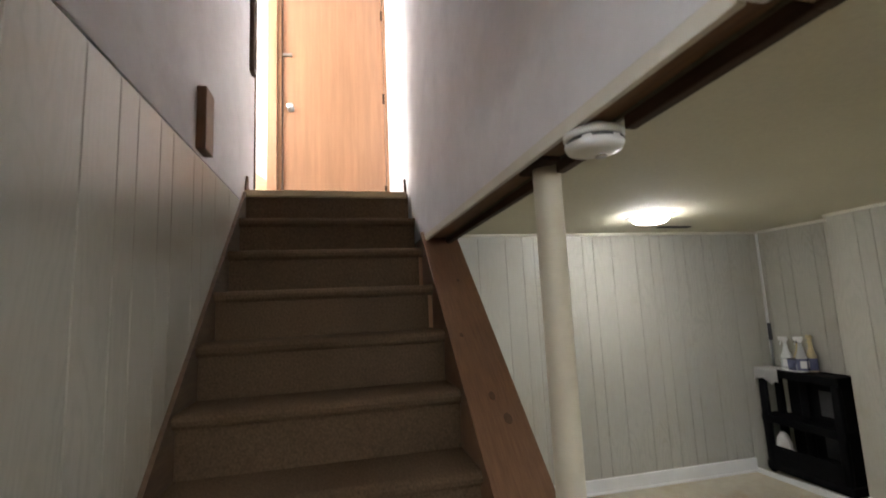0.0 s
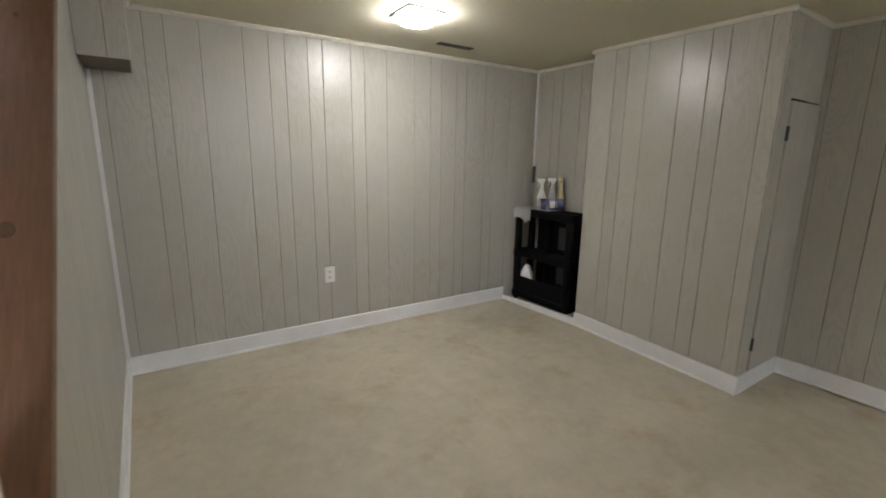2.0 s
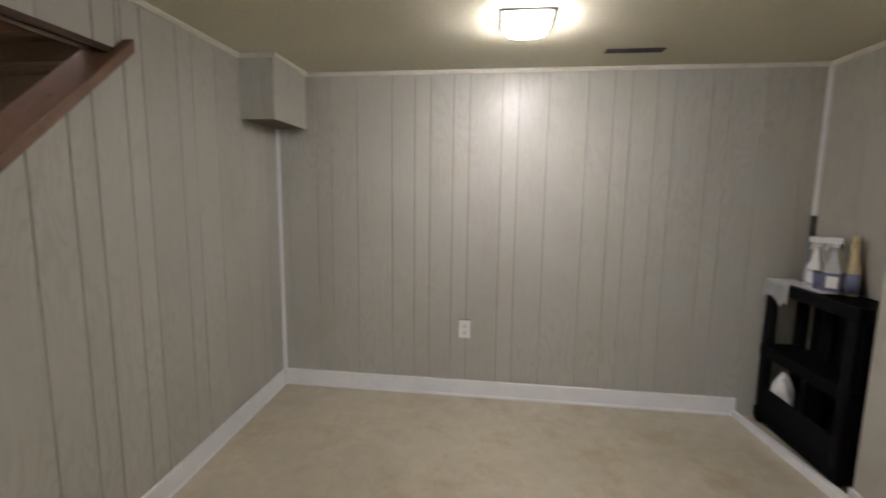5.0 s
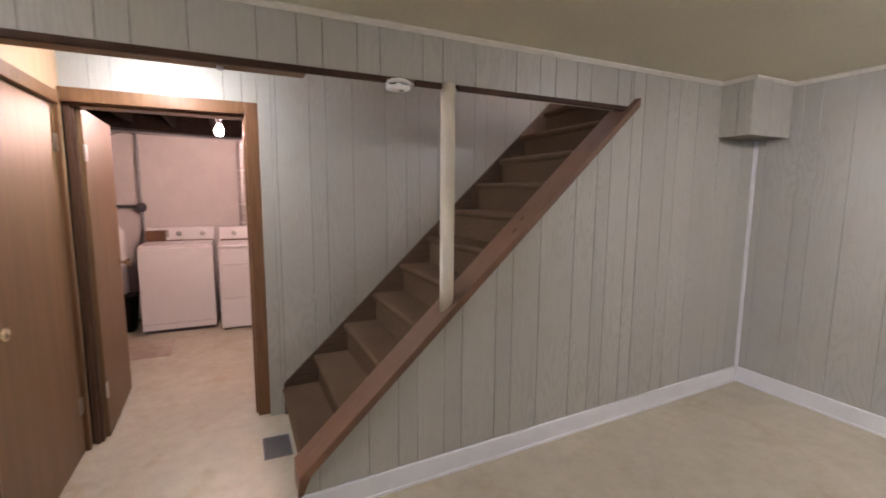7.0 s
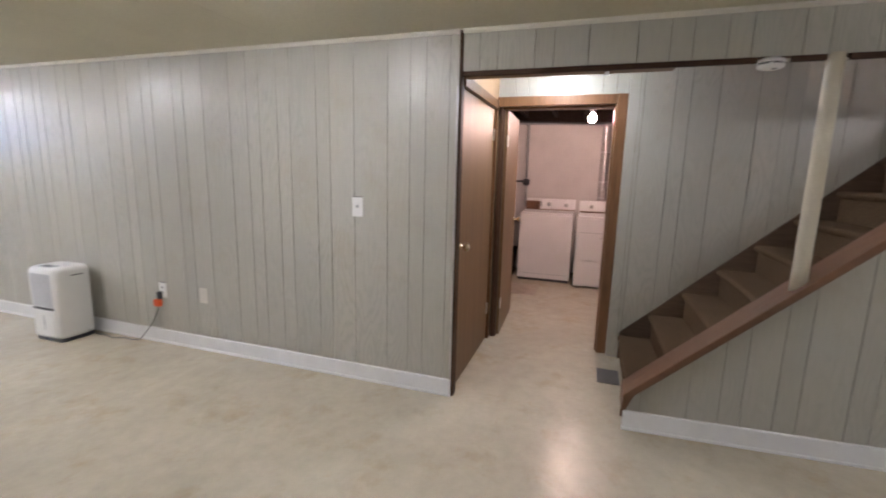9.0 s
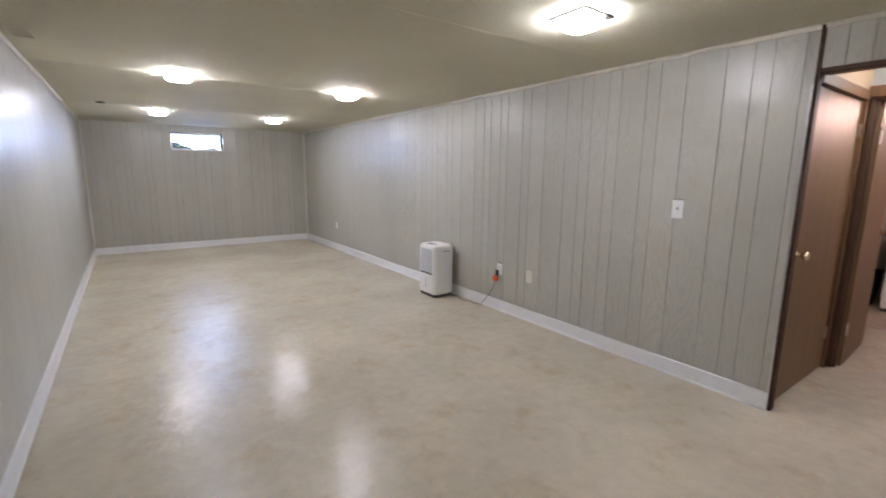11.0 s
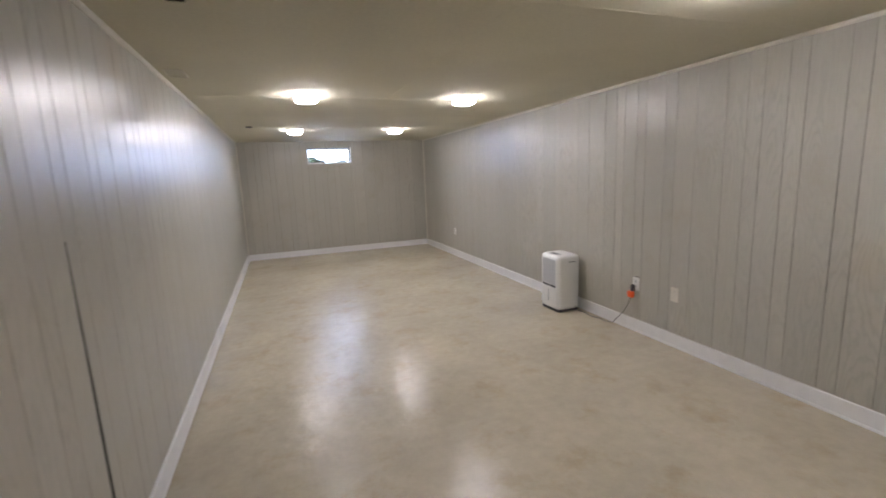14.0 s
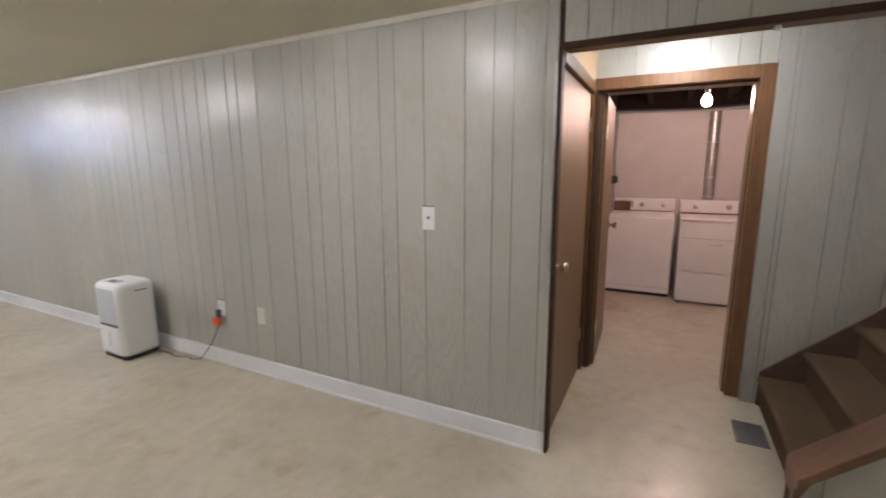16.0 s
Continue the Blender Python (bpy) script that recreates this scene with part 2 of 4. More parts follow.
def prism(points, axis, a, b, bevel=0.0):
    """A polygon, given in the two axes other than `axis`, drawn out from a to b."""
    bm = bmesh.new()
    def at(p, v):
        return {"x": (v, p[0], p[1]), "y": (p[0], v, p[1]), "z": (p[0], p[1], v)}[axis]
    lo, hi = [bm.verts.new(at(p, a)) for p in points], [bm.verts.new(at(p, b)) for p in points]
    n = len(points)
    bm.faces.new(lo)
    bm.faces.new(list(reversed(hi)))
    for i in range(n):
        bm.faces.new([lo[i], hi[i], hi[(i + 1) % n], lo[(i + 1) % n]])
    bmesh.ops.recalc_face_normals(bm, faces=bm.faces[:])
    if bevel:
        bmesh.ops.bevel(bm, geom=bm.edges[:], offset=bevel, segments=2, affect="EDGES", profile=0.6)
    return bm


def lathe(profile, centre=(0, 0, 0), seg=24, axis="z"):
    """Turns a profile of (radius, height) round an axis."""
    bm = bmesh.new()
    rings = []
    for r, h in profile:
        ring = []
        for i in range(seg):
            a = 2 * math.pi * i / seg
            u, v = max(r, 0.0004) * math.cos(a), max(r, 0.0004) * math.sin(a)
            p = {"z": (u, v, h), "x": (h, u, v), "y": (u, h, v)}[axis]
            ring.append(bm.verts.new((centre[0] + p[0], centre[1] + p[1], centre[2] + p[2])))
        rings.append(ring)
    for a, b in zip(rings, rings[1:]):
        for i in range(seg):
            bm.faces.new([a[i], a[(i + 1) % seg], b[(i + 1) % seg], b[i]])
    bm.faces.new(rings[0])
    bm.faces.new(rings[-1])
    bmesh.ops.recalc_face_normals(bm, faces=bm.faces[:])
    for f in bm.faces:
        f.smooth = len(f.verts) == 4
    return bm


def tube(path, radius, seg=10):
    """A round tube along points."""
    bm = bmesh.new()
    pts = [Vector(p) for p in path]
    rings = []
    for i, p in enumerate(pts):
        d = (pts[min(i + 1, len(pts) - 1)] - pts[max(i - 1, 0)]).normalized()
        side = d.cross(Vector((0.13, 0.31, 0.94))).normalized()
        up = side.cross(d)
        rings.append([bm.verts.new(p + radius * (math.cos(a) * side + math.sin(a) * up)) for a in [2 * math.pi * k / seg for k in range(seg)]])
    for a, b in zip(rings, rings[1:]):
        for i in range(seg):
            bm.faces.new([a[i], a[(i + 1) % seg], b[(i + 1) % seg], b[i]])
    bm.faces.new(rings[0])
    bm.faces.new(rings[-1])
    bmesh.ops.recalc_face_normals(bm, faces=bm.faces[:])
    for f in bm.faces:
        f.smooth = len(f.verts) == 4
    return bm


def mesh_of(name, bm, material):
    me = bpy.data.meshes.new(name)
    bmesh.ops.recalc_face_normals(bm, faces=bm.faces[:])
    bm.to_mesh(me)
    bm.free()
    me.materials.append(material)
    return me


def part(name, bm, material, parent, label=""):
    ob = new(name, mesh_of(name, bm, material))
    ob.parent = parent
    return tagged(ob, label)


def struct(name, bm, material, label=""):
    return tagged(new(name, mesh_of(name, bm, material)), label, kind="structure")


def thing(name, at, label, category, group="", turn=0):
    ob = new(name)
    ob.empty_display_size = 0.1
    ob.matrix_world = pose(*at, 0, 0, turn)
    return tagged(ob, label, category, group)


# ---- plan ----
H, UND, SLANT = 2.2, 1.985, 0.0125
XW, XE, YN, YS = 1.13, 4.74, 4.0, -8.5
XB, YB0, YB1, XN = 4.18, 1.99, 3.2, 4.42
XD, YC = 0.0, -0.11
XS, LEDGE = 0.085, 2.24
RISE, RUN, NOSE = 0.1935, 0.205, 0.935


def ground(y):
    return max(0.0, min(0.102, 0.033 * (y - 0.9)))


# ---- floor, ceilings, walls ----
bm = bmesh.new()
rows = []
for y in (-8.9, 0.9, 4.0, 4.3):
    rows.append([bm.verts.new((x, y, z)) for x, z in ((-3.2, ground(y)), (5.0, ground(y)), (5.0, -0.2), (-3.2, -0.2))])
for a, b in zip(rows, rows[1:]):
    for i in range(4):
        bm.faces.new([a[i], a[(i + 1) % 4], b[(i + 1) % 4], b[i]])
bm.faces.new(rows[0])
bm.faces.new(rows[-1])
struct("floor", bm, FLOOR, "beige mottled sheet floor with a soft sheen")
bm = box(1.1, 4.95, 0.9995, YN + 0.2, H, H + 0.12)
add_box(bm, 1.0, 4.95, YS - 0.2, 0.9995, H, H + 0.12)
struct("ceiling", bm, CEIL, "cream textured plaster ceiling with faint joints")
struct("ceiling_alcove", box(-0.12, 0.999, -0.25, 1.0, H, H + 0.12), CEIL, "cream plaster ceiling over the stair foot")

for k, (x0, x1, y0, y1) in enumerate(((1.14, 4.7, -1.32, -1.27), (1.14, 4.7, -3.76, -3.71), (1.14, 4.7, -6.2, -6.15), (1.36, 4.15, 1.12, 1.17), (2.98, 3.03, -3.70, -1.33))):
    struct("ceiling_joint", prism([(x0, H - 0.0002), (x1, H - 0.0002), (x1, H - 0.0008), ((x0 + x1) / 2, H - 0.0014), (x0, H - 0.0008)], "y", y0, y1), CEIL, "faint taped plaster joint")


def slab(name, x0, x1, y0, y1, z0, z1, material=GROOVE, label="", holes=()):
    return struct(name, box(x0, x1, y0, y1, z0, z1), material, label)


PATTERN = (0.10, 0.175, 0.232, 0.148, 0.10, 0.145, 0.10, 0.20)


def plank_edges(a, b, start=0.0, way=1):
    """Cuts from a to b: the sheet's pattern of board widths, repeated from `start`, read towards +1 or -1."""
    steps = PATTERN if way > 0 else PATTERN[::-1]
    v, cuts, i = start - 12 * sum(PATTERN), [a], 0
    while v < b:
        v += steps[i % len(steps)]
        i += 1
        if a + 0.02 < v < b - 0.02:
            cuts.append(round(v, 4))
    return cuts + [b]


def panelling(wall, axis, face, out, a, b, low, high, start=0.0, cuts=None, way=1, crack=None):
    """Planks on a wall. axis: along which the wall runs; face: its place on the other axis; out: +1 or -1, the way it faces;
    low and high: heights, or functions of the place along the wall."""
    cuts = cuts or plank_edges(a, b, start, way)
    lo = low if callable(low) else (lambda v: low)
    hi = high if callable(high) else (lambda v: high)
    for u, v in zip(cuts, cuts[1:]):
        open_by = 0.016 if crack is not None and abs(v - crack) < 0.03 else 0.0
        u, v = u + 0.0013, v - 0.0013
        bm = bmesh.new()
        rings = []
        for depth, inset in ((0.0, 0.0), (0.004, 0.0), (0.006, 0.002)):
            ring = []
            corners = [(u + inset, lo), (v - inset - open_by, lo), (v - inset, hi), (u + inset, hi)]
            if open_by:
                corners[2:2] = [(v - inset - 0.8 * open_by, lambda _: 0.65), (v - inset, lambda _: 1.3)]
            for s, f in corners:
                d = face + out * depth
                ring.append(bm.verts.new((s, d, f(s)) if axis == "x" else (d, s, f(s))))
            rings.append(ring)
        for p, q in zip(rings, rings[1:]):
            n = len(p)
            for i in range(n):
                bm.faces.new([p[i], p[(i + 1) % n], q[(i + 1) % n], q[i]])
        bm.faces.new(rings[-1])
        bm.faces.new(rings[0])
        part("plank", bm, PANEL, wall)


def baseboard(axis, face, out, a, b, tall=0.112, thick=0.013):
    """A skirting board that follows the floor, with a small foot bead."""
    made = []
    for h, t, nm in ((tall, thick, "baseboard"), (0.016, thick + 0.006, "baseboard_foot")):
        bm = bmesh.new()
        ring = {}
        for k, s in ((0, a), (1, b)):
            g = ground(s) if axis == "y" else ground(face)
            for j, (d, z) in enumerate(((0.006, g + 0.001), (0.006 + t, g + 0.001), (0.006 + t, g + h - 0.004), (0.002 + t, g + h), (0.006, g + h))):
                p = face + out * d
                ring[k, j] = bm.verts.new((s, p, z) if axis == "x" else (p, s, z))
        for j in range(5):
            bm.faces.new([ring[0, j], ring[0, (j + 1) % 5], ring[1, (j + 1) % 5], ring[1, j]])
        bm.faces.new([ring[0, j] for j in range(5)])
        bm.faces.new([ring[1, j] for j in range(5)])
        made.append(struct(nm, bm, WHITE, "white painted baseboard" if nm == "baseboard" else "white bead at the foot of the baseboard"))
    return made


def crown(axis, face, out, a, b, size=0.022):
    f0, f1 = face + out * 0.006, face + out * (0.006 + size)
    pts = [(f0, H - 0.001), (f1, H - 0.001), (f1, H - size * 0.45), (f0 + out * size * 0.45, H - size), (f0, H - size)]
    return struct("crown_trim", prism(pts, "y" if axis == "y" else "x", a, b), CREAM, "narrow cream ceiling trim")


def corner_trim(x, y, dx, dy, z0, z1, material=WHITE):
    struct("corner_trim", box(min(x, x + dx), max(x, x + dx), min(y, y + dy), max(y, y + dy), z0, z1, bevel=0.003), material, "slim vertical corner trim")


w = slab("wall_west", XW - 0.1, XW, YS - 0.1, YC, 0, H, label="grooved grey-beige wood-print panelling")
panelling(w, "y", XW, 1, YS, YC, 0.0, H, -1.064)
baseboard("y", XW, 1, YS + 0.02, YC)
crown("y", XW, 1, YS, YC)
struct("corner_trim", box(XW - 0.045, XW + 0.012, YC + 0.0005, YC + 0.018, 0.002, H - 0.002, bevel=0.003), DARKW, "dark brown corner strip")
struct("corner_trim", box(XW + 0.0065, XW + 0.012, YC - 0.012, YC, 0.12, 1.9), METAL, "thin bright metal corner bead")

wx0, wx1, wz0, wz1 = 2.665, 3.495, 1.77, 2.07
bm = box(XW - 0.1, wx0, YS - 0.25, YS, 0, H)
add_box(bm, wx1, XE + 0.1, YS - 0.25, YS, 0, H)
add_box(bm, wx0, wx1, YS - 0.25, YS, 0, wz0)
add_box(bm, wx0, wx1, YS - 0.25, YS, wz1, H)
w = struct("wall_south", bm, GROOVE, "panelled end wall with a small high window")
cuts = sorted(set([c for c in plank_edges(XW + 0.006, XE - 0.006, 3.9, -1) if not (wx0 - 0.03 < c < wx1 + 0.03)] + [wx0, wx1]))
left = [c for c in cuts if c <= wx0]
right = [c for c in cuts if c >= wx1]
mid = plank_edges(wx0, wx1, 3.9, -1)
panelling(w, "x", YS, 1, 0, 0, 0.0, H, cuts=left)
panelling(w, "x", YS, 1, 0, 0, 0.0, H, cuts=right)
panelling(w, "x", YS, 1, 0, 0, 0.0, wz0, cuts=mid)
panelling(w, "x", YS, 1, 0, 0, wz1, H, cuts=mid)
baseboard("x", YS, 1, XW + 0.02, XE - 0.02)
corner_trim(XW + 0.0062, YS + 0.0062, 0.02, 0.02, 0.115, H - 0.022, CREAM)
corner_trim(XE - 0.0062, YS + 0.0062, -0.02, 0.02, 0.115, H - 0.022, CREAM)

w = slab("wall_east", XE, XE + 0.15, YS - 0.1, YB0, 0, H, label="grooved grey-beige wood-print panelling")
panelling(w, "y", XE, -1, YS, YB0, 0.0, H, cuts=sorted(plank_edges(YS, YB0, -0.354, -1) + [1.657]), crack=-1.259)
# the sprung edge is too shallow to go dark, so its shade is a black fill
struct("panel_gap_shade", prism([(-1.275, 0.12), (-1.2535, 0.12), (-1.2535, 0.75), (-1.2535, 1.32), (-1.257, 1.32), (-1.27, 0.8)], "x", XE - 0.0068, XE - 0.0004), GAP_SHADE, "dark fill painting the shade where a panel edge has sprung open")
baseboard("y", XE, -1, YS + 0.02, YB0 - 0.02)
crown("y", XE, -1, YS, YB0 - 0.006)

w = slab("wall_boxed", XB, XE + 0.15, YB0, YB1, 0, H, label="boxed-out bay clad in grey-beige panelling")
panelling(w, "y", XB, -1, YB0, YB1, 0.0, H, cuts=[YB0, 2.072, 2.27, 2.373, 2.54, 2.768, 2.912, 3.014, YB1])
panelling(w, "x", YB0, -1, XB, XB + 0.13, 0.0, H, cuts=[XB, XB + 0.13])
panelling(w, "x", YB0, -1, 0, 0, 1.765, H, cuts=[XB + 0.13, XB + 0.33, XE - 0.006])
baseboard("y", XB, -1, YB0 - 0.019, YB1)
baseboard("x", YB0, -1, XB + 0.0, XE - 0.02)
crown("y", XB, -1, YB0 - 0.028, YB1)
crown("x", YB0, -1, XB, XE)

w = slab("wall_niche", XN, XE + 0.15, YB1, YN, 0, H, label="shaded back of the niche in grey panelling")
panelling(w, "y", XN, -1, YB1, YN, 0.0, H, 3.5, way=-1)
crown("y", XN, -1, YB1, YN)
crown("x", YB1, 1, XB, XN)
struct("threshold", prism([(XB - 0.02, YB1), (XB + 0.008, YB1), (4.10, YN - 0.006), (4.07, YN - 0.006)], "z", ground(YB1) - 0.02, ground(YN) + 0.03), WHITE, "low white curb board across the niche")
corner_trim(XN - 0.0062, YN - 0.0062, -0.018, -0.018, 1.0, H - 0.022)

# the north wall stands a little out of square: it runs back towards the stair
SKEW = Matrix.Translation((XN, YN, 0)) @ Matrix.Rotation(-SLANT, 4, "Z") @ Matrix.Translation((-XN, -YN, 0))


def far_wall(x):
    return YN + (XN - x) * math.tan(SLANT)


w = slab("wall_north", XW - 0.1, XE + 0.15, YN, YN + 0.15, 0, H, label="grooved grey-beige wood-print panelling")
panelling(w, "x", YN, -1, XW, XN, 0.0, H, 1.406)
for piece in (w, *baseboard("x", YN, -1, XW + 0.02, 4.09), crown("x", YN, -1, XW + 0.2, XN)):
    piece.matrix_world = SKEW @ piece.matrix_world
corner_trim(XW + 0.0062, far_wall(XW) - 0.0068, 0.02, -0.02, 0.21, 1.85)


# stair side wall, with its sloping top
def cap_under(y):
    return max(0.1, 0.235 + 0.93 * (y - 0.916) - 0.055)


YW = far_wall(XW) - 0.001
poly = [(0.93, -0.01), (YW, -0.01), (YW, UND + 0.014), (2.83, UND + 0.014)]
poly += [(2.83, cap_under(2.83)), (0.93, cap_under(0.93))]
w = struct("wall_stair", prism(poly, "x", 1.012, XW), GROOVE, "grey-beige panelling under the stair")
panelling(w, "y", XW, 1, 0.93, 2.83, 0.0, cap_under, 1.925)
panelling(w, "y", XW, 1, 2.83, YW - 0.006, 0.0, H, 1.925)
bm = box(1.1005, XW, 1.0, YW, UND + 0.015, H - 0.001)
add_box(bm, 1.03, XW, YC, 0.9995, UND + 0.015, H - 0.001)
add_box(bm, 1.119, XW - 0.0002, YC + 0.02, 2.83, UND - 0.0065, UND + 0.0149)
w = struct("header", bm, GROOVE, "panelled header over the stair opening")
panelling(w, "y", XW, 1, YC + 0.02, 2.83, UND - 0.006, H, 1.506)
crown("y", XW, 1, YC + 0.02, 3.62)
baseboard("y", XW, 1, 0.915, YW - 0.02)
struct("header_board", prism([(1.066, 1.0), (1.118, 1.0), (1.118, 2.835), (1.03, 2.835)], "z", UND - 0.001, UND + 0.0145, bevel=0.002), HBOARD, "reddish brown board recessed under the header")
struct("header_board", box(1.012, 1.118, YC + 0.018, 0.9995, 1.958, UND + 0.0145, bevel=0.002), HBOARD, "brown board under the header beside the doors")
struct("plaster_edge", prism([(1.052, 1.03), (1.0655, 1.03), (1.0295, 2.835), (1.016, 2.835)], "z", UND - 0.013, UND + 0.018, bevel=0.003), CREAM, "rough cream plaster edge under the stairwell wall")
struct("plaster_end", box(1.048, 1.09, 1.0005, 1.0295, UND - 0.012, UND + 0.14, bevel=0.006), WHITE, "white plaster end of the stairwell wall")
struct("plaster_chip", box(1.05, 1.075, 0.668, 0.69, 1.942, 1.9575, bevel=0.003), WHITE, "small white plaster chip under the header board")
for y0, y1 in ((1.0, 1.335), (1.47, 1.602), (1.688, 2.835)):
    struct("header_edge", box(1.1185, XW + 0.011, y0, y1, UND - 0.033, UND - 0.007, bevel=0.003), DARKW, "dark brown lip board along the header")
struct("header_edge", box(1.1185, XW + 0.011, YC + 0.02, 0.9995, UND - 0.034, UND - 0.007, bevel=0.003), DARKW, "dark brown lip board along the header")
# box in the corner
w = struct("corner_box", box(XW + 0.007, XW + 0.205, 3.62, YW - 0.007, 1.85, H - 0.001), GROOVE, "small panelled box under the ceiling")
panelling(w, "y", XW + 0.205, 1, 3.62, YW - 0.007, 1.85, H, cuts=[3.62, 3.80, YW - 0.007])
panelling(w, "x", 3.62, -1, XW, XW + 0.21, 1.85, H, cuts=[XW + 0.007, XW + 0.12, XW + 0.21])
crown("y", XW + 0.205, 1, 3.595, YW - 0.006)
crown("x", 3.62, -1, XW, XW + 0.235)

# alcove walls, with the two doorways
DY0, DY1, DZ = -0.072, 0.79, 1.945
bm = box(XD - 0.12, XD, -0.25, DY0, 0, H)
add_box(bm, XD - 0.12, XD, DY1, 0.93, 0, H)
add_box(bm, XD - 0.12, XD, DY0, DY1, DZ, H)
w = struct("wall_alcove", bm, GROOVE, "pale grooved panelling beside the stair")
panelling(w, "y", XD, 1, DY0 - 0.06, DY1 + 0.07, DZ + 0.06, H, 0.02)
struct("wall_stair_end", box(XD + 0.0005, XS, DY1 + 0.0705, 0.9303, 0, H), PANEL, "pale panelled edge beside the door casing")
w = struct("wall_stair_left", box(XD - 0.12, XS, 0.9305, 3.3, 0, LEDGE), GROOVE, "pale grooved panelling beside the stair")
panelling(w, "y", XS, 1, 0.931, 3.12, 0.0, LEDGE, 1.16)
bm = box(XD - 0.1, 0.06, -0.26, YC, 0, H)
add_box(bm, 1.09, 1.028, -0.26, YC, 0, H)
add_box(bm, 0.06, 1.09, -0.26, YC, 1.94, H)
struct("wall_closet", bm, TANW, "short tan wood-clad wall round the closed door")
struct("closet_back", box(-0.1, 1.1, -0.32, -0.262, 0, H), PLASTER)

# stairwell above
struct("wall_stairwell_left", box(XD - 0.12, XS - 0.004, 1.0, 3.5, LEDGE + 0.02, 4.75), PLASTER, "grey-white painted plaster")
# solid dark strip in place of the shade above the panelling
struct("ledge_gap_shade", box(XD - 0.1, XS - 0.03, 1.0, 3.5, LEDGE + 0.0005, LEDGE + 0.0195), GAP_SHADE, "dark strip painting the shade of the gap above the panelling")
struct("wall_stairwell_right", prism([(1.054, 1.0), (1.0995, 1.0), (1.0995, 4.3), (1.002, 4.3), (1.018, 2.835)], "z", UND + 0.0185, 4.75), PLASTER, "white painted plaster")
struct("wall_stairwell_front", box(-0.12, 1.12, 0.88, 0.998, H + 0.125, 4.75), PLASTER)
struct("ceiling_stairwell", box(-1.4, 1.2, 0.88, 4.35, 4.76, 4.85), PLASTER)
bm = box(-1.4, 0.125, 4.2, 4.32, 2.2, 4.75)
add_box(bm, 1.0, 1.0995, 4.2, 4.32, 2.2, 4.75)
add_box(bm, 0.125, 1.0, 4.2, 4.32, 4.38, 4.75)
struct("wall_landing", bm, PLASTER, "white landing wall with a wooden door")
struct("wall_landing_side", box(-1.4, -1.28, 3.6, 4.3, 2.2, 4.75), PLASTER)
struct("wall_landing_front", box(-1.4, -0.121, 3.3, 3.4, 2.2, 4.75), PLASTER)
struct("landing", box(-1.4, 1.0, NOSE + 11 * RUN + 0.02, 4.2, 2.16, 2.318), CARPET, "carpeted landing floor")


